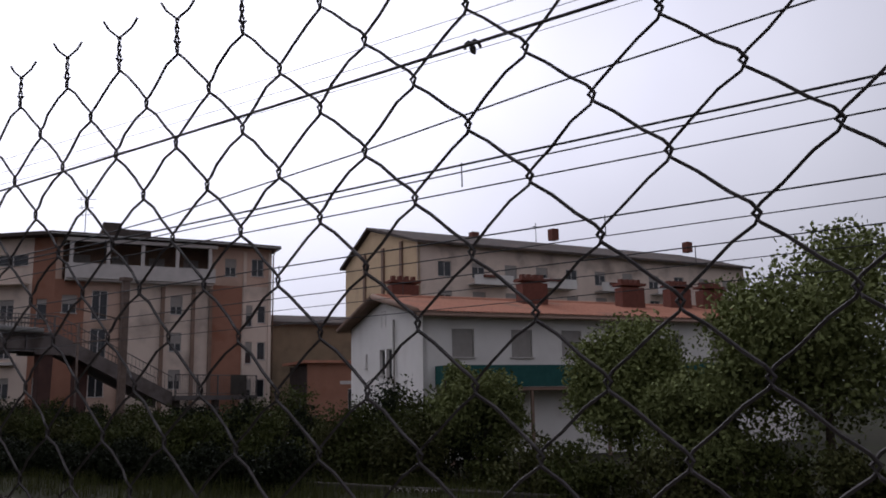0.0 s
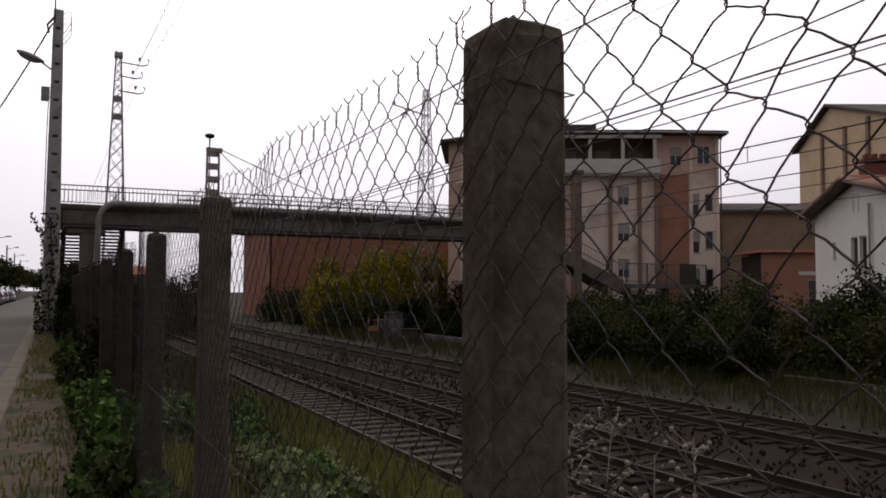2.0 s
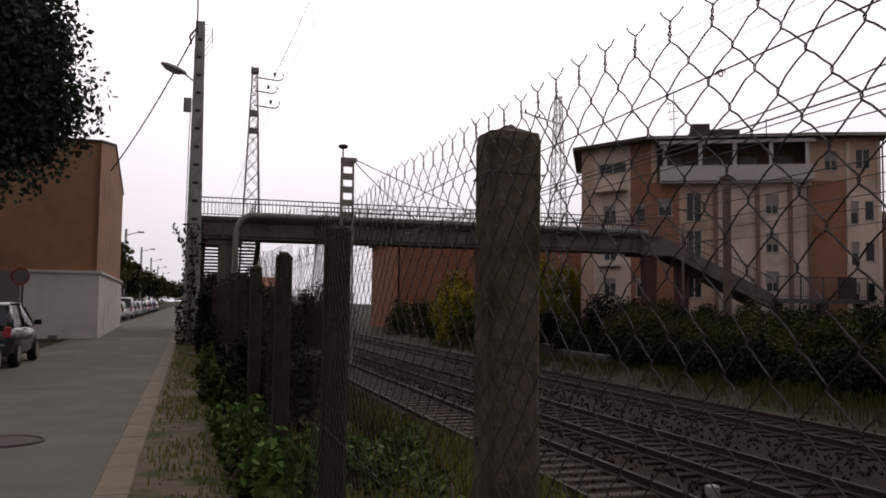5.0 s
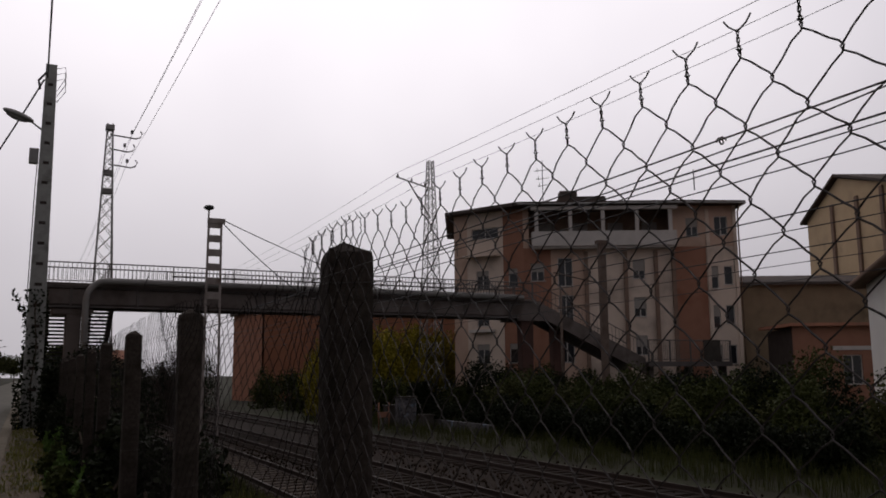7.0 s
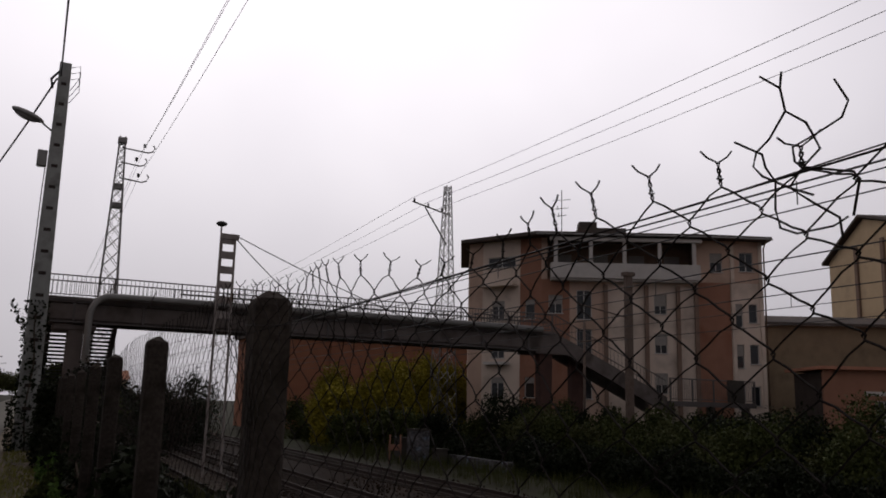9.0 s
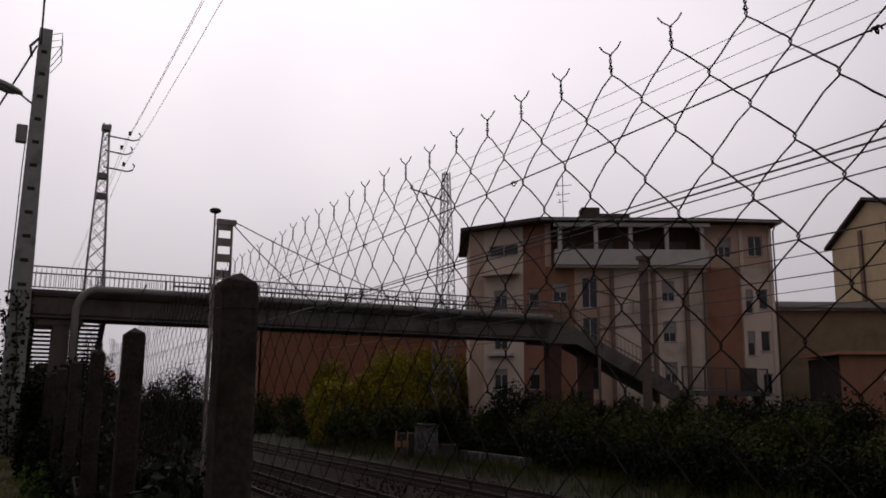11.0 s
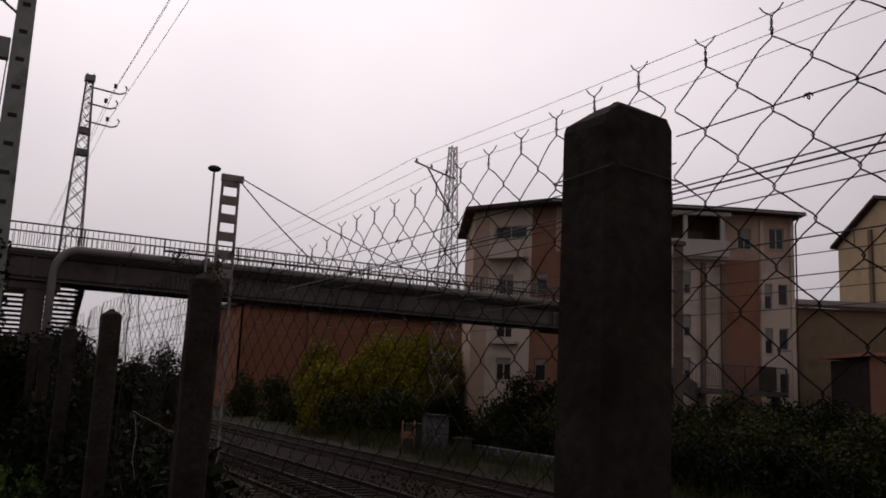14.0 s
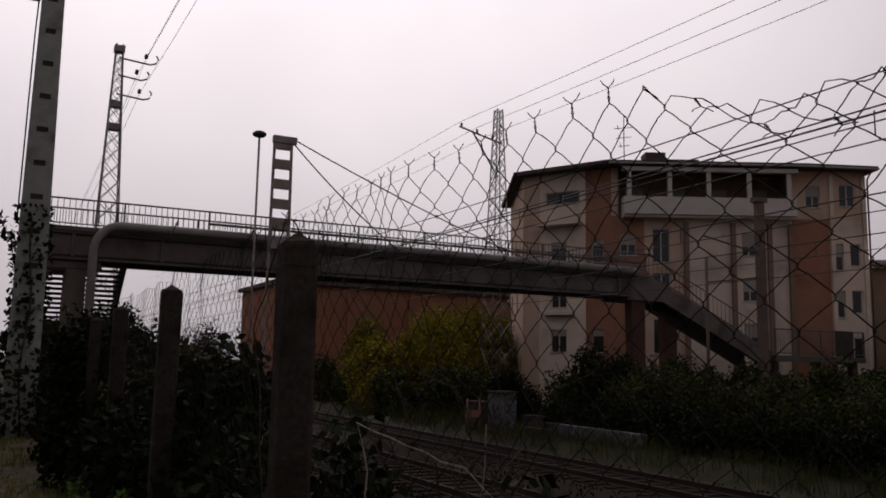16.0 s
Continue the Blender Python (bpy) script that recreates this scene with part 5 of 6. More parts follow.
FE = pose(0, 0, 0, 0, 0, 90)
V = [(0, 0, 2.72), (19, 0, 2.72), (19, 0, 8.3), (9.5, 0, 9.7), (0, 0, 8.2), (0, 0.25, 2.72), (19, 0.25, 2.72), (19, 0.25, 8.3), (9.5, 0.25, 9.7), (0, 0.25, 8.2)]
g = from_py("gable", V, [(0, 1, 2, 3, 4), (9, 8, 7, 6, 5), (0, 5, 6, 1), (1, 6, 7, 2), (2, 7, 8, 3), (3, 8, 9, 4), (4, 9, 5, 0)], M_LBRICK, shed)
g.matrix_local = FE
b = wall_panel("base_wall", shed, FE @ pose(0.0, -0.12, 0), 0.3, 19, 0, 2.7, M_LWHITE, (), 0.37, "whitewashed base wall with coping")
c = box("coping", (0.3, -0.2, 2.7), (19.05, 0.05, 2.8), M_LWHITE, shed)
c.matrix_local = FE
V = [(0.06, -0.06, 8.2), (0.06, 9.5, 9.72), (0.06, 19.1, 8.25), (-20.3, -0.3, 8.2), (-20.3, 9.5, 9.75), (-20.3, 19.3, 8.25)]
V += [(x, y, z + 0.1) for x, y, z in V]
from_py("roof", V, [(0, 1, 4, 3)[::-1], (1, 2, 5, 4)[::-1], (6, 7, 10, 9), (7, 8, 11, 10), (0, 6, 7, 1)[::-1], (1, 7, 8, 2)[::-1], (0, 3, 9, 6), (2, 8, 11, 5)], M_ROOF, shed)
box("plinth_block", (-1.7, -0.35, 0), (-1.4, -0.125, 0.15), M_LGREY, shed)
sign = tagged(empty("round_sign", (-6.4, 33.5, 0)), "round traffic sign with red rim, seen from behind the cars", "traffic sign")
tubes("sign_pole", [[(0, 0, 0), (0, 0, 2.7)]], 0.03, M_GALV, sign)
bm = bmesh.new()
bmesh.ops.create_cone(bm, cap_ends=True, segments=24, radius1=0.3, radius2=0.3, depth=0.02, matrix=pose(0, -0.05, 2.4, 90, 0, 0))
pl = part("plate", bm, M_LGREY, sign)
V, F = tube_data([(0.29 * math.cos(a), -0.065, 2.4 + 0.29 * math.sin(a)) for a in [i * math.pi / 12 for i in range(25)]], 0.025, 5)
from_py("rim", V, F, M_RED, pl)


# ---- parked cars ----
def loft(sections, material, name, parent, label="", smooth=True):
    """Skin rings of equal length."""
    n = len(sections[0])
    V = [p for s in sections for p in s]
    F = []
    for j in range(len(sections) - 1):
        for k in range(n):
            F.append((j * n + k, j * n + (k + 1) % n, (j + 1) * n + (k + 1) % n, (j + 1) * n + k))
    F.append(tuple(range(n - 1, -1, -1)))
    F.append(tuple((len(sections) - 1) * n + k for k in range(n)))
    return from_py(name, V, F, material, parent, label, smooth)


def ring(y, w, z0, z1, r=0.12):
    return [(-w, y, z0 + r), (-w, y, z1 - r), (-w + r, y, z1), (w - r, y, z1), (w, y, z1 - r), (w, y, z0 + r), (w - r, y, z0), (-w + r, y, z0)]


def make_car(x, y, paint, label, rz=0.0, van=False):
    """Hatchback or van, nose towards +y."""
    c = tagged(empty("parked_car", (x, y, 0.0), rz), label, "car", "parked cars")
    p = M_CAR[paint]
    h = 1.85 if van else 1.48
    loft([ring(-1.98, 0.7, 0.42, 0.8, 0.08), ring(-1.92, 0.8, 0.3, 0.96), ring(-1.3, 0.84, 0.24, 0.98), ring(0.4, 0.85, 0.22, 0.95), ring(1.1, 0.84, 0.24, 0.92), ring(1.75, 0.78, 0.28, 0.78), ring(1.95, 0.66, 0.36, 0.66, 0.08)], p, "body", c)
    bot, top = 0.93, h
    # side pillars and roof as a shell, glass set in
    st_ = [(-1.86, 0.74, bot), (-1.55, 0.66, top - 0.08), (-1.1, 0.64, top), (0.1, 0.64, top - 0.01), (0.45, 0.66, top - 0.1), (1.2, 0.76, bot)]
    V = []
    for yy, w, z in st_:
        V += [(-w, yy, z), (w, yy, z)]
    F = [(2 * i, 2 * i + 1, 2 * i + 3, 2 * i + 2)[::-1] for i in range(1, 4)]
    roof_ = from_py("roof", V, F, p, c, smooth=True)
    sol = roof_.modifiers.new("thick", 'SOLIDIFY')
    sol.thickness = 0.04
    g = from_py("rear_window", [(-0.72, -1.85, bot), (0.72, -1.85, bot), (0.65, -1.56, top - 0.09), (-0.65, -1.56, top - 0.09)], [(0, 1, 2, 3)], M_GLASS, c)
    g.modifiers.new("thick", 'SOLIDIFY').thickness = 0.02
    g = from_py("windscreen", [(-0.74, 1.17, bot), (0.74, 1.17, bot), (0.65, 0.46, top - 0.11), (-0.65, 0.46, top - 0.11)], [(0, 3, 2, 1)], M_GLASS, c)
    g.modifiers.new("thick", 'SOLIDIFY').thickness = 0.02
    for s in (-1, 1):
        g = from_py("side_window", [(s * 0.79, -1.7, bot), (s * 0.79, 1.1, bot), (s * 0.66, 0.42, top - 0.12), (s * 0.645, 0.1, top - 0.05), (s * 0.645, -1.1, top - 0.04), (s * 0.665, -1.5, top - 0.12)], [(0, 1, 2, 3, 4, 5)], M_GLASS, c)
        g.modifiers.new("thick", 'SOLIDIFY').thickness = 0.02
        tubes("door_pillar", [[(s * 0.8, -0.25, bot), (s * 0.655, -0.22, top - 0.03)]], 0.035, p, c)
        tubes("rear_pillar", [[(s * 0.78, -1.78, bot), (s * 0.66, -1.5, top - 0.06)]], 0.08, p, c)
        tubes("front_pillar", [[(s * 0.77, 1.14, bot), (s * 0.655, 0.44, top - 0.09)]], 0.04, p, c)
        box("tail_light", (s * 0.72 - 0.09, -1.985, 0.72), (s * 0.72 + 0.09, -1.86, 0.97), M_RED, c, bevel=0.02)
        box("headlight", (s * 0.6 - 0.12, 1.8, 0.58), (s * 0.6 + 0.12, 1.93, 0.72), M_PIPE, c, bevel=0.02)
        box("mirror", (s * 0.94 - 0.09, 0.75, 0.95), (s * 0.94 + 0.09, 0.87, 1.08), M_TYRE, c, bevel=0.03)
        for wy in (-1.2, 1.22):
            wh = new("wheel")
            wh.parent = c
            wh.matrix_local = pose(s * 0.78, wy, 0.305, 0, 90, 0)
            bm = bmesh.new()
            bmesh.ops.create_cone(bm, cap_ends=True, segments=24, radius1=0.305, radius2=0.305, depth=0.2)
            bmesh.ops.bevel(bm, geom=[e for e in bm.edges if e.calc_length() < 0.1], offset=0.03, segments=2, affect='EDGES')
            part("tyre", bm, M_TYRE, wh, smooth=True)
            bm = bmesh.new()
            bmesh.ops.create_cone(bm, cap_ends=True, segments=20, radius1=0.2, radius2=0.2, depth=0.215)
            part("rim", bm, M_RIM, wh)
    box("bumper", (-0.72, -2.06, 0.36), (0.72, -1.9, 0.58), p, c, bevel=0.04)
    box("number_plate", (-0.26, -2.075, 0.62 if not van else 0.5), (0.26, -1.96, 0.73 if not van else 0.61), M_TRIM, c)
    return c


make_car(-5.25, 14.4, "grey", "dark grey blue hatchback parked along the street")
make_car(-5.3, 19.0, "silver", "silver blue hatchback parked along the street")
make_car(-5.35, 23.9, "black", "black hatchback with red tail lights parked along the street")
make_car(-6.4, 74.0, "white", "white car parked far along the street")
make_car(-6.2, 81.0, "white", "white van parked far along the street", van=True)
for i, pnt in enumerate(("silver", "white", "grey", "black", "white", "red", "silver", "blue", "grey", "white", "silver")):
    make_car(-6.3 + 0.1 * math.sin(i), 88 + 6.1 * i, pnt, pnt + " car in the distant row of parked cars")


# ---- plants ----
def bush(x, y, z0, rad, n, size, lmat, seed, label, name="bush", lumps=10, stems=4, cat="bush", hollow=0.3):
    rg = np.random.default_rng(seed)
    b = tagged(empty(name, (x, y, z0)), label, cat)
    c = (0, 0, rad[2] * 0.8)
    V, F = merge([limb(rg, (0.15 * math.cos(i * 2.1), 0.15 * math.sin(i * 2.1), -0.1), (rad[0] * 0.6 * math.cos(i * 2.1 + 0.4), rad[1] * 0.6 * math.sin(i * 2.1 + 0.4), rad[2] * 1.1), 0.05, 0.012, 0.06) for i in range(stems)])
    from_py("stem_fork", V, F, M_BARK, b)
    pts = clump_points(rg, n, c, rad, lumps, hollow)
    low = rg.random((n // 3, 3)) * 2 - 1
    low = low[(low[:, 0] ** 2 + low[:, 1] ** 2) < 1]
    low = low * (rad[0] * 0.85, rad[1] * 0.85, rad[2] * 0.5) + (0, 0, rad[2] * 0.45)
    pts = np.concatenate([pts, low])
    pts = pts[pts[:, 2] > -0.1]
    V, F = leaves(rg, pts, size)
    tagged(from_py("foliage", V, F, lmat, b), kind="stuff")
    return b


def tree(x, y, z0, h, rad, n, size, lmat, seed, label, trunk_r=0.18, lumps=14, crown_z=0.62, cat="tree"):
    rg = np.random.default_rng(seed)
    t = tagged(empty("tree", (x, y, z0)), label, cat)
    fork = Vector((0.1, 0.05, h * 0.35))
    L = [limb(rg, (0, 0, -0.2), fork, trunk_r, trunk_r * 0.75, 0.04, 6, 8)]
    ends = []
    for i in range(9):
        a = i * 2.4
        e = Vector((rad[0] * 0.62 * math.cos(a), rad[1] * 0.62 * math.sin(a), h * (crown_z + 0.22 * math.sin(i * 1.7))))
        L.append(limb(rg, fork, e, trunk_r * 0.45, 0.02, 0.1, 7))
        ends.append(e)
    V, F = merge(L)
    from_py("trunk", V, F, M_BARK, t, smooth=True)
    pts = clump_points(rg, n, (0, 0, h * crown_z), rad, lumps, 0.3)
    V, F = leaves(rg, pts, size)
    tagged(from_py("crown", V, F, lmat, t), kind="stuff")
    return t


def bare_shrub(x, y, z0, h, spread, seed, label, n=26, thick=1.0):
    rg = np.random.default_rng(seed)
    b = tagged(empty("bare_shrub", (x, y, z0)), label, "shrub")
    L = []
    for i in range(n):
        a = rg.random() * 6.28
        e = Vector((spread * math.cos(a) * rg.random(), spread * math.sin(a) * rg.random(), h * (0.55 + 0.45 * rg.random())))
        L.append(limb(rg, (0.1 * rg.normal(), 0.1 * rg.normal(), -0.1), e, 0.022 * thick, 0.006 * thick, 0.12, 7, 4))
        for q in range(4):
            f = 0.4 + 0.55 * rg.random()
            s0 = e * f
            L.append(limb(rg, s0, s0 + Vector(rg.normal(size=3) * (0.4, 0.4, 0.35)) + Vector((0, 0, 0.25)), 0.009 * thick, 0.004 * thick, 0.04, 4, 3))
    V, F = merge(L)
    tagged(from_py("twig_tangle", V, F, M_TWIG, b), kind="stuff")
    return b


# hedge line on the far side of the tracks
rgh = np.random.default_rng(77)
i = 0
for y in np.arange(15, 46, 1.9):
    for row in range(2):
        x = 22.4 + 2.6 * row + 0.6 * rgh.normal()
        hgt = (1.35 + 0.35 * rgh.random()) * (1.0 if row == 0 else 1.15)
        bush(x, y + 0.5 * rgh.normal(), ground_z(x), (1.5, 1.6, hgt), 4200, 0.085, (L_MID, L_DARK, L_OLIVE, L_MID)[i % 4], 200 + i, ("green" if i % 4 != 1 else "dark green") + " leafy hedge bush beyond the railway tracks", "hedge_bush", cat="bush")
        i += 1
for k, (x, y, h, r, s, lm) in enumerate(((24.2, 14.6, 4.3, 1.7, 0.09, L_TREE), (24.4, 9.0, 5.6, 2.0, 0.09, L_TREE), (24.0, 3.2, 7.2, 3.2, 0.1, L_TREE), (25.5, -1.8, 6.5, 3.2, 0.1, L_TREE), (22.6, 6.0, 3.6, 1.9, 0.09, L_TREE))):
    tree(x, y, -1.1, h, (r, r, h * 0.42), 30000, s, lm, 300 + k, "dense dark green tree in front of the white house", 0.14, 16, 0.58)
tree(26.2, 17.6, -1.1, 3.6, (1.0, 1.0, 1.3), 500, 0.14, L_YOUNG, 320, "young pale green sapling with open crown", 0.04, 12, 0.62)
for k, y in enumerate(np.arange(-4, 14, 2.1)):
    bush(22.0 + 0.5 * rgh.normal(), y, -1.1, (1.4, 1.4, 0.9), 3200, 0.085, (L_MID, L_OLIVE)[k % 2], 340 + k, "low rough bush on the railway bank", "hedge_bush")
# added row over the pale bank; its near-black leaves stand in for dim light
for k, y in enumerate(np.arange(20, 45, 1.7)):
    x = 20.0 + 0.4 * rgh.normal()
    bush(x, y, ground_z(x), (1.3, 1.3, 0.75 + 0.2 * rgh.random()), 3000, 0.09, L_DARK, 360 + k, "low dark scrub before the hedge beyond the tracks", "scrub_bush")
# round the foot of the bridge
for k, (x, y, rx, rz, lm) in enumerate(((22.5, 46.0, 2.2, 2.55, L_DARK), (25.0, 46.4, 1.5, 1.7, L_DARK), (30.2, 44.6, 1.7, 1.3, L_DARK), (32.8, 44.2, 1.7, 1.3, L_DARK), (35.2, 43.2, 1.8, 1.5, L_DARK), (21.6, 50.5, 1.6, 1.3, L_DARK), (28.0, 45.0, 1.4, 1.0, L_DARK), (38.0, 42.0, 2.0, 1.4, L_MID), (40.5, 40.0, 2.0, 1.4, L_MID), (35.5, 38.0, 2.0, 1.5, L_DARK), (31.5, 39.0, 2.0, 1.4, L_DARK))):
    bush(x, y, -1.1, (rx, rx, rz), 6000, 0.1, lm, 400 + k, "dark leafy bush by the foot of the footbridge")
for k, (x, y, rx, rz) in enumerate(((18.6, 61, 1.8, 2.1), (20.6, 63, 2.0, 2.7), (22.8, 62, 2.2, 3.1), (25.0, 63.5, 2.4, 3.3), (27.5, 65, 2.4, 3.2), (30.0, 66, 2.4, 3.3), (21, 67, 2.2, 2.8), (25, 70, 2.6, 3.3), (32, 70, 2.6, 3.4), (33.5, 64, 2.0, 2.4))):
    bush(x, y, -1.1, (rx * 1.1, rx * 1.1, rz * 1.16), 13000, 0.12, L_YEL, 430 + k, "yellow green bushy shrub beyond the footbridge")
for k, (x, y, rx, rz) in enumerate(((18.6, 58, 1.7, 1.5), (20.4, 55, 1.7, 1.5), (18.8, 64, 1.9, 1.7), (19.2, 71, 2.0, 1.9), (18.5, 78, 2.0, 1.8), (23.0, 57.0, 1.8, 1.4))):
    bush(x, y, -1.2, (rx, rx, rz), 4500, 0.12, L_MID, 450 + k, "green bush along the track side")
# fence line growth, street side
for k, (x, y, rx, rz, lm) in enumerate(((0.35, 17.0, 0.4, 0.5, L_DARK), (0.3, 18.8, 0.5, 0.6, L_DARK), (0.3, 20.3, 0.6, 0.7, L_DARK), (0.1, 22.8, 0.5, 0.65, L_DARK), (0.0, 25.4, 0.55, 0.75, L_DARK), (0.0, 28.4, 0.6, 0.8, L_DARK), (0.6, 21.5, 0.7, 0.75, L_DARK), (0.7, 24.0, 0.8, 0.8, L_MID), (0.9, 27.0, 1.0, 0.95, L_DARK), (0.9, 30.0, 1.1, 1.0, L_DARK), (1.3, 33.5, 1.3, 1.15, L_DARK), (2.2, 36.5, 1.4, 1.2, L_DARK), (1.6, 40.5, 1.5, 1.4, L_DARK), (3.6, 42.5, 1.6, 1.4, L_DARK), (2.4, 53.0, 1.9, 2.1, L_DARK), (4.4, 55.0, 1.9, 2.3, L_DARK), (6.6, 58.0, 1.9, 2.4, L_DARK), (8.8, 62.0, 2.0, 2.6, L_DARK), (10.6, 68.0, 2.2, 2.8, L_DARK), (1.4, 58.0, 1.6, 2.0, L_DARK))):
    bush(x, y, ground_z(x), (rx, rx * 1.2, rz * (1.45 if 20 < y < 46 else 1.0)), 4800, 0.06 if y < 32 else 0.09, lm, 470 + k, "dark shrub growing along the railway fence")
for k, (x, y, h, sp) in enumerate(((2.6, 50.5, 4.6, 2.2), (4.6, 53.0, 4.8, 2.4), (6.8, 55.5, 4.6, 2.2), (3.5, 47.0, 3.6, 1.6), (8.0, 60, 4.4, 2.2))):
    bare_shrub(x, y, ground_z(x), h, sp, 500 + k, "leafless twiggy shrub behind the fence", 44)
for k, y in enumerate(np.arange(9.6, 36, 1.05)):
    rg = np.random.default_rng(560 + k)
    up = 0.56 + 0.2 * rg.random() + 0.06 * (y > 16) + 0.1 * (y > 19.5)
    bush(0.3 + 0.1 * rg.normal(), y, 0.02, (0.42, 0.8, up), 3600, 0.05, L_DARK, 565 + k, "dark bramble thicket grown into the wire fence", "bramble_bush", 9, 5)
for k, (x, y, h, sp) in enumerate(((0.5, 20.8, 1.6, 0.7), (0.5, 25, 1.7, 0.8), (0.55, 17.6, 1.5, 0.7), (0.6, 19.4, 1.4, 0.7), (0.7, 22.5, 1.6, 0.8))):
    bare_shrub(x, y, ground_z(x), h, sp, 520 + k, "dry leafless stems against the wire fence", 16, 0.4)
# ivy on the lamp pole and low weeds at the fence foot
rgi = np.random.default_rng(9)
iv = tagged(empty("ivy", (-0.6, 32.4, 0)), "dark ivy climbing the utility pole", "ivy")
pts = []
for q in range(1500):
    z = 4.4 * rgi.random() ** 1.5
    a = rgi.random() * 6.28
    r = 0.24 + 0.14 * rgi.random() + 0.15 * (z < 1.5)
    pts.append((r * math.cos(a), r * math.sin(a) * 0.9, z))
for q in range(70):
    f = rgi.random()
    pts.append((-0.2 - 0.5 * f + 0.05 * rgi.normal(), 0.05 * rgi.normal(), 3.4 + 0.9 * f + 0.07 * rgi.normal()))
V, F = leaves(rgi, pts, 0.085)
tagged(from_py("ivy_leaves", V, F, L_DARK, iv), kind="stuff")
V, F = tube_data([(0.05 * math.cos(i), -0.28 + 0.02 * math.sin(i), 0.4 * i) for i in range(11)], 0.02, 5)
from_py("ivy_stem", V, F, M_BARK, iv)
V, F = tube_data([(-0.18, 0, 3.3), (-0.45, 0, 3.85), (-0.7, 0, 4.3)], 0.012, 5)
from_py("ivy_stem", V, F, M_BARK, iv)
for k, y in enumerate((0.9, 2.1, 3.3, 4.2, 5.0, 5.8, 6.4, 6.9, 7.6, 8.2, 8.8, 9.3, 10.2, 11.2, 12.1, 13.1, 14.2, 16.0, 17.4, 18.6, 20.4, 22.4)):
    rg = np.random.default_rng(600 + k)
    big = 0.55 + 0.5 * rg.random()
    bush(-0.12 + 0.08 * rg.normal(), y, 0.05, (0.3, 0.5, 0.42 * big), 1500, 0.05, (L_IVY, L_MID, L_IVY)[k % 3], 620 + k, "leafy green weed at the foot of the fence", "weed", 8, 3, "weed")

for k in range(26):
    rg = np.random.default_rng(660 + k)
    x, y = 0.45 + 2.6 * rg.random(), 0.4 + 10 * rg.random()
    bush(x, y, ground_z(x), (0.4, 0.5, 0.24 + 0.14 * rg.random()), 900, 0.055, (L_IVY, L_YOUNG, L_IVY)[k % 3], 680 + k, "low leafy weed in the grass of the railway bank", "weed", 8, 3, "weed")
# grass on the bank
rgg = np.random.default_rng(11)


def grass(name, n, xr, yr, hgt, label, xpow=1.0, material=M_GRASS):
    V, F = [], []
    xs = xr[0] + (xr[1] - xr[0]) * rgg.random(n) ** xpow
    yy = yr[0] + (yr[1] - yr[0]) * rgg.random(n)
    for x, y in zip(xs, yy):
        dens = noise.noise((x * 0.9, y * 0.7, 2.0))
        if dens < -0.25:
            continue
        z = ground_z(x) if x > 0.35 else 0.05
        h = hgt * (0.4 + 0.9 * rgg.random()) * (1 + 0.5 * dens)
        a = rgg.random() * 6.28
        w = 0.006 + 0.006 * rgg.random()
        lx, ly = 0.45 * h * math.cos(a) * rgg.random(), 0.45 * h * math.sin(a) * rgg.random()
        o = len(V)
        dx, dy = w * math.sin(a), -w * math.cos(a)
        V += [(x - dx, y - dy, z - 0.03), (x + dx, y + dy, z - 0.03), (x + lx * 0.4 + dx * 0.8, y + ly * 0.4 + dy * 0.8, z + h * 0.6), (x + lx * 0.4 - dx * 0.8, y + ly * 0.4 - dy * 0.8, z + h * 0.6), (x + lx, y + ly, z + h)]
        F += [(o, o + 1, o + 2, o + 3), (o + 3, o + 2, o + 4)]
    tagged(from_py(name, V, F, material, None, label), category="grass", kind="stuff")


grass("bank_grass", 46000, (0.15, 4.3), (-3, 11), 0.32, "rough yellow green grass on the bank behind the fence", 1.1)
# past y 11 the grass takes the copy with painted shade
grass("bank_grass", 40000, (0.15, 4.3), (11, 34), 0.5, "rough grass on the bank behind the fence, coloured as in shade", 1.1, M_GRASSDARK)
grass("bank_tussock", 16000, (2.2, 4.5), (4, 17), 0.5, "tall yellow green grass beside the nearest rail")
grass("verge_grass", 9000, (-1.05, 0.25), (-1, 36), 0.075, "patchy short grass along the fence foot", 0.8)
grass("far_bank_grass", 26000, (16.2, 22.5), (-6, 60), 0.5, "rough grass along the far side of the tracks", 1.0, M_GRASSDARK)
# litter of pebbles on the verge
V, F = [], []
for i in range(900):
    p = oct_ * (0.006 + 0.012 * rgg.random(3)) + (-0.88 + 0.8 * rgg.random(), -2 + 30 * rgg.random(), 0.062)
    o = len(V)
    V.extend(p.tolist())
    F.extend(tuple(k + o for k in f) for f in of)
tagged(from_py("pebbles", V, F, M_KERB, None, "small pale pebbles scattered on the verge"), category="pebbles", kind="stuff")


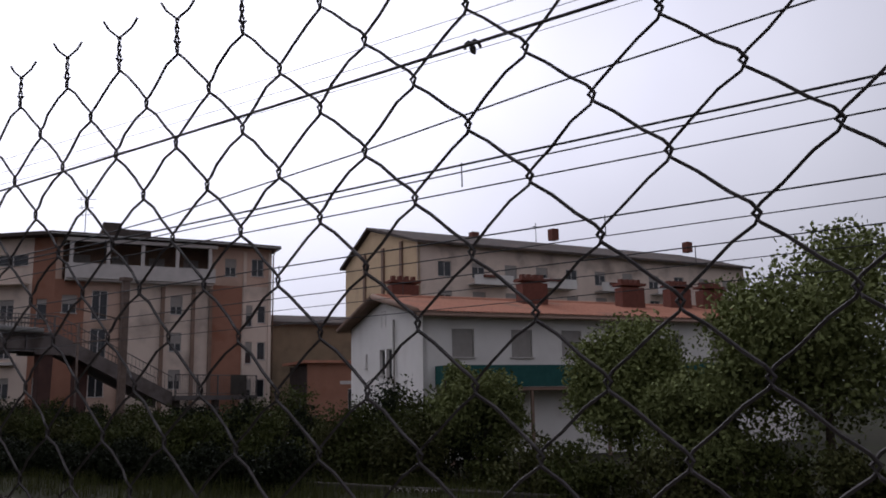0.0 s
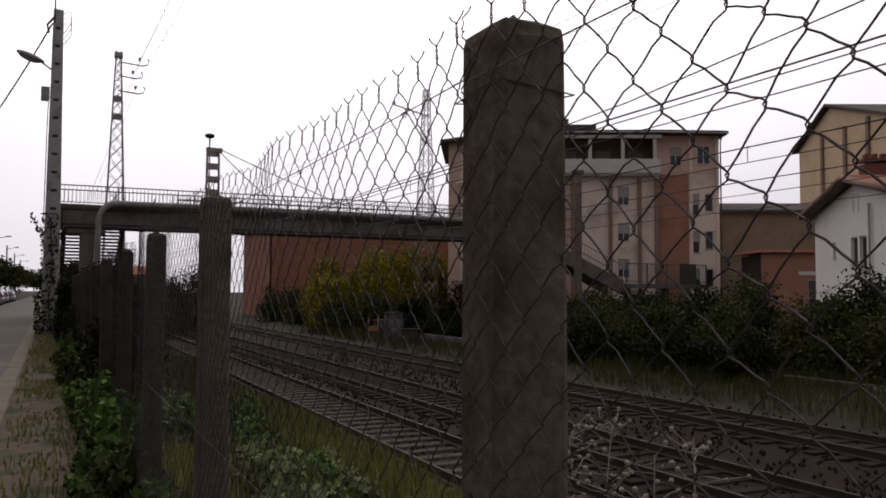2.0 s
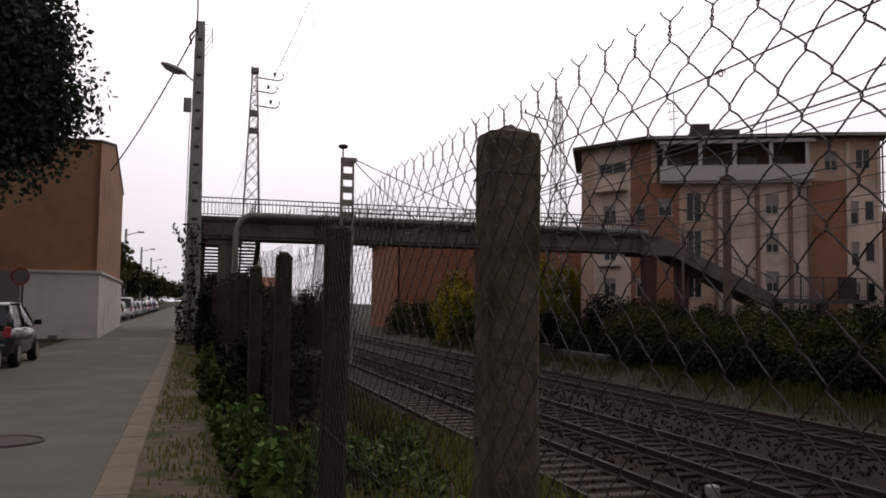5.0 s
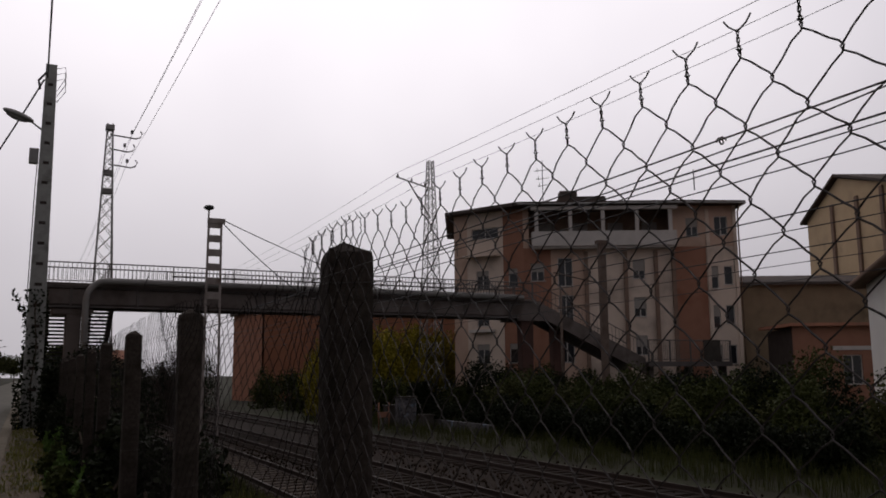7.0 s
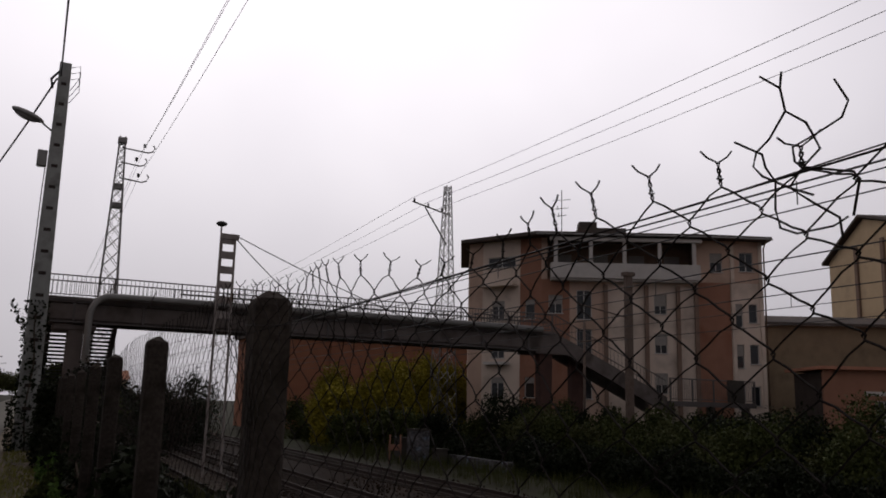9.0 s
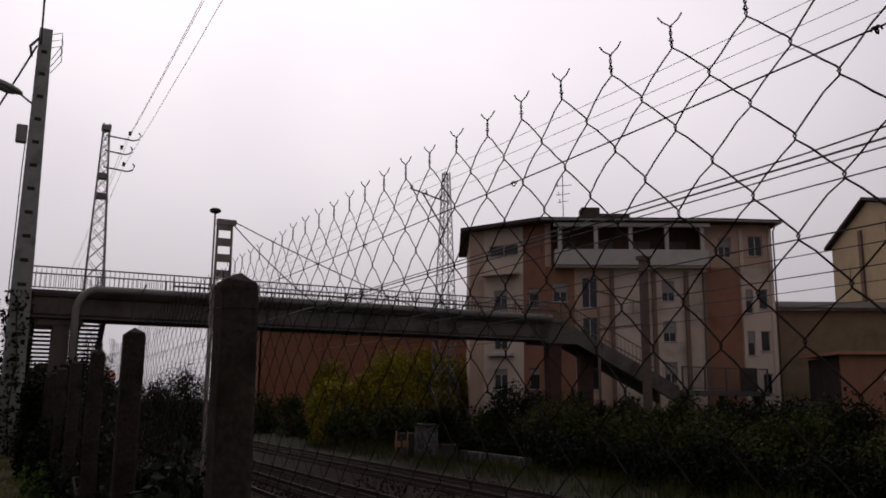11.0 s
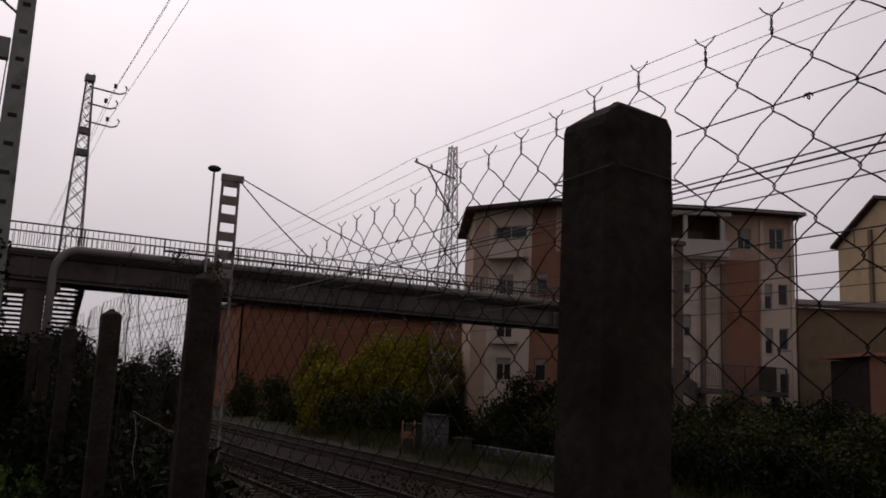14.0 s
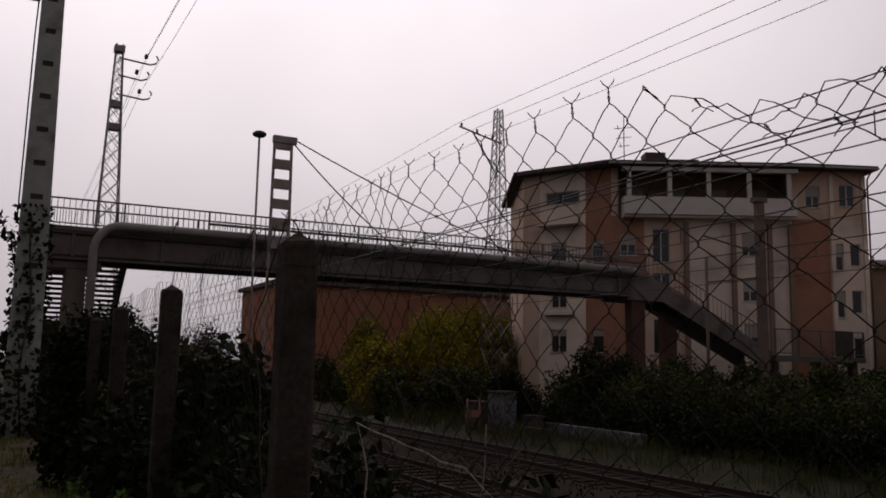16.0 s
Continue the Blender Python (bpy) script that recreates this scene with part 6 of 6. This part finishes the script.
# dry weeds with seed heads
def seed_weed(x, y, z0, h, seed, lean=(0, 0), heads=16, drop=0.0, *, label="dry weed stem with small seed heads"):
    rg = np.random.default_rng(seed)
    w = tagged(empty("dry_weed", (x, y, z0)), label, "dry weed")
    top = Vector((lean[0], lean[1], h))
    L = [limb(rg, (0, 0, -0.05), top, 0.004, 0.002, 0.01, 8, 4)]
    bm = bmesh.new()
    for i in range(heads):
        f = 0.78 + 0.22 * rg.random()
        s0 = top * f
        e = s0 + Vector((0.07 * rg.normal(), 0.07 * rg.normal(), 0.06 * rg.random() - drop * rg.random()))
        L.append(limb(rg, s0, e, 0.0016, 0.0012, 0.006, 3, 3))
        bmesh.ops.create_icosphere(bm, subdivisions=1, radius=0.006 + 0.004 * rg.random(), matrix=Matrix.Translation(e))
    V, F = merge(L)
    from_py("stem", V, F, M_CANE, w)
    tagged(part("seed_head_spray", bm, M_CANE, w), kind="stuff")
    return w


for k, (x, y, z0, h) in enumerate(((0.9, 0.66, -0.15, 1.36), (0.92, 1.05, -0.15, 1.34), (0.85, 0.76, -0.13, 1.28), (0.95, 1.32, -0.18, 1.3))):
    seed_weed(x, y, z0, h, 700 + k, (0.05, 0.06), 26, label="pale dry flower stem with fluffy heads")


def seed_spray(path, centre, spread, n, seed, label):
    """An arching stem that ends in a loose cluster of dark seed heads."""
    rg = np.random.default_rng(seed)
    w = tagged(empty("dry_weed", path[0]), label, "dry weed")
    o = Vector(path[0])
    pts = [Vector(p) - o for p in path]
    V, F = tube_data(pts, 0.003, 5, 0.0018)
    from_py("stem", V, F, M_TWIG, w)
    L, bm = [], bmesh.new()
    for i in range(n):
        e = Vector(centre) - o + Vector(rg.normal(size=3) * spread)
        s0 = pts[-1 - (i % 3)]
        L.append(limb(rg, s0, e, 0.0012, 0.001, 0.004, 4, 3))
        for q in range(2):
            bmesh.ops.create_icosphere(bm, subdivisions=1, radius=0.0035 + 0.003 * rg.random(), matrix=Matrix.Translation(e + Vector(rg.normal(size=3) * 0.004)))
    V, F = merge(L)
    tagged(from_py("stalk_spray", V, F, M_TWIG, w), kind="stuff")
    tagged(part("seed_head_spray", bm, M_SEED, w), kind="stuff")


seed_spray([(0.03, 15.09, 0.0), (0.02, 15.085, 1.2), (-0.02, 15.08, 1.98), (-0.05, 15.1, 2.08), (-0.08, 15.12, 2.09), (-0.09, 15.14, 2.05)], (-0.09, 15.135, 2.055), (0.02, 0.03, 0.03), 20, 720, "arching dry stem with clustered seed heads above the fence")
seed_spray([(0.03, 14.9, 0.0), (0.03, 14.9, 1.2), (0.02, 14.89, 1.96), (0.02, 14.88, 2.03), (0.01, 14.86, 2.045), (0.0, 14.83, 2.0)], (0.0, 14.83, 1.985), (0.015, 0.022, 0.03), 18, 721, "arching dry stem with clustered seed heads above the fence")


# bramble canes
def cane(pts, r, seed, material, label):
    rg = np.random.default_rng(seed)
    path = []
    for i in range(len(pts) - 1):
        for q in range(6):
            f = q / 6
            path.append(Vector(pts[i]).lerp(Vector(pts[i + 1]), f) + Vector(rg.normal(size=3) * 0.006))
    path.append(Vector(pts[-1]))
    V, F = tube_data(path, r, 5, r * 0.5, cap=True)
    tagged(from_py("bramble_cane", V, F, material, None, label, True), category="bramble")


cane([(0.3, 16.9, 0.02), (0.2, 17.2, 0.9), (0.16, 17.3, 1.36), (0.34, 16.9, 1.25), (0.5, 16.5, 1.0), (0.62, 16.2, 0.82)], 0.0035, 1, M_CANE, "pale arching bramble cane by the fence")
cane([(0.5, 17.2, -0.05), (0.45, 17.0, 0.9), (0.42, 16.9, 1.38)], 0.003, 2, M_CANE, "pale upright bramble cane by the fence")
cane([(0.14, 17.8, 0.1), (0.16, 17.9, 1.6), (0.2, 18.1, 2.12), (0.22, 18.5, 2.25)], 0.005, 3, M_TWIG, "dark dry stem leaning through the fence")
cane([(0.14, 18.0, 0.1), (0.14, 18.6, 1.7), (0.16, 18.2, 2.2)], 0.005, 4, M_TWIG, "dark dry stem leaning through the fence")
for k in range(7):
    rg = np.random.default_rng(800 + k)
    y = 17.5 + k * 1.1
    cane([(0.35, y, -0.02), (0.3 + 0.2 * rg.random(), y + 0.4 * rg.normal(), 0.7), (0.6 + 0.3 * rg.random(), y + 0.6 * rg.normal(), 0.9 + 0.3 * rg.random()), (0.9, y + 0.9 * rg.normal(), 0.3)], 0.003, 810 + k, M_TWIG if k % 2 else M_CANE, "dry bramble cane on the bank")

# street side trees and distance
tree(-8.1, 27.0, 0, 13.0, (4.1, 4.3, 3.9), 240000, 0.13, L_PINE, 900, "large dark conifer over the parked cars", 0.3, 90, 0.63)
for k, (x, y, h, r) in enumerate(((-9, 92, 8, 3.5), (-9.5, 102, 7, 3.2), (-9, 114, 7.5, 3.2), (-10, 128, 8, 3.5), (-9, 145, 7, 3.2), (-9, 165, 7, 3.5), (-7, 190, 8, 4.0), (-3.5, 225, 7.5, 4.2), (1.0, 215, 7, 4.0), (-11, 178, 8, 3.8), (3.5, 120, 6, 3), (4, 140, 6.5, 3.2), (3.5, 165, 7, 3.4))):
    tree(x, y, 0, h, (r, r, h * 0.4), 2200, 0.34, (L_OLIVE, L_MID, L_DARK)[k % 3], 920 + k, "leafy street tree in the distance", 0.15, 12, 0.6)
for k, y in enumerate((100, 132, 165, 200, 240)):
    s = tagged(empty("street_lamp", (-7.6, y, 0)), "distant concrete lamp pole along the street", "street lamp", "distant lamp poles")
    tubes("shaft", [[(0, 0, 0), (0, 0, 9.5)]], 0.14, M_POLE, s, sides=6)
    tubes("lamp_arm", [[(0, 0, 8.8), (1.3, 0, 9.2)]], 0.05, M_GALV, s)
    box("lamp_head", (1.2, -0.12, 9.12), (1.9, 0.12, 9.3), M_GALV, s, bevel=0.03)
for k, (x, y, w, h) in enumerate(((-22, 210, 16, 7), (-20, 260, 14, 6), (14, 230, 16, 6), (12, 300, 20, 7))):
    b = tagged(empty("distant_house", (x, y, 0)), "small distant house at the end of the street", "house")
    box("wall", (-w / 2, 0, -1), (w / 2, 12, h), M_LWHITE if k % 2 else M_OLDWALL, b)
    V = [(-w / 2 - .4, -.4, h), (w / 2 + .4, -.4, h), (w / 2 + .4, 12.4, h), (-w / 2 - .4, 12.4, h), (-w / 2 - .4, 6, h + 2.4), (w / 2 + .4, 6, h + 2.4)]
    from_py("roof", V, [(0, 1, 5, 4), (2, 3, 4, 5), (1, 2, 5), (3, 0, 4), (3, 2, 1, 0)], M_TILE, b)

# unseen plain walls, added to block sky light and close the street behind the camera
tagged(box("light_block_west", (-14.6, -70, 0), (-14.0, 16, 9.0), M_LGREY, None, "unseen plain grey wall added to block light from the west"), category="wall", kind="structure")
tagged(box("light_block_south", (-14.0, -46, 0), (-1.5, -45.4, 8.0), M_LGREY, None, "unseen plain grey wall added to block light from behind"), category="wall", kind="structure")

# ---- track side equipment and painted low walls ----
lw = tagged(empty("low_wall", (20.6, 14.6, -1.25), 0), "low dark concrete wall with pale sprayed lettering", "wall")
box("wall", (-0.15, -5, -0.2), (0.15, 5, 0.3), M_LOWWALL, lw, bevel=0.02)
for k in range(6):
    V, F = tube_data([(-0.16, -0.9 + 0.32 * k + 0.1 * math.cos(w_), 0.17 + 0.1 * math.sin(w_ * (1 + k % 2))) for w_ in [q * 0.6 for q in range(10)]], 0.018, 4)
    from_py("sprayed_mark", V, F, M_TRIM, lw)
lw = tagged(empty("low_wall", (18.9, 41.0, -1.3), 0), "low concrete wall covered in pale and black graffiti", "wall")
box("wall", (-0.15, -3.2, -0.2), (0.15, 3.6, 0.55), M_GRAF, lw, bevel=0.02)
for k, (x, y, w, h, m) in enumerate(((17.9, 45.6, 0.9, 1.7, M_GRAF), (17.8, 47.4, 0.7, 1.2, M_LOWWALL), (18.3, 43.8, 0.6, 0.8, M_LOWWALL))):
    c = tagged(empty("relay_cabinet", (x, y, -1.35)), "trackside relay cabinet sprayed with graffiti" if m is M_GRAF else "small grey trackside cabinet", "cabinet")
    box("body", (-w / 2, -w / 2, 0.1), (w / 2, w / 2, h), m, c, bevel=0.03)
    box("lid", (-w / 2 - 0.05, -w / 2 - 0.05, h), (w / 2 + 0.05, w / 2 + 0.05, h + 0.08), M_LOWWALL, c)
    box("plinth", (-w / 2 - 0.08, -w / 2 - 0.08, -0.1), (w / 2 + 0.08, w / 2 + 0.08, 0.1), M_LOWWALL, c)
sg = tagged(empty("track_signal", (16.9, 46.3, -1.4)), "small orange trackside equipment frame", "signal")
for x in (-0.3, 0.3):
    tubes("leg", [[(x, 0, 0), (x, 0, 1.5)]], 0.04, M_BRICKRED, sg)
box("panel", (-0.35, -0.05, 0.7), (0.35, 0.05, 1.0), M_BRICKRED, sg)
mk = tagged(empty("marker_box", (7.35, 12.5, -1.4)), "small pale box between the tracks", "marker")
box("body", (-0.09, -0.09, 0), (0.09, 0.09, 0.2), M_SHUT, mk, bevel=0.02)
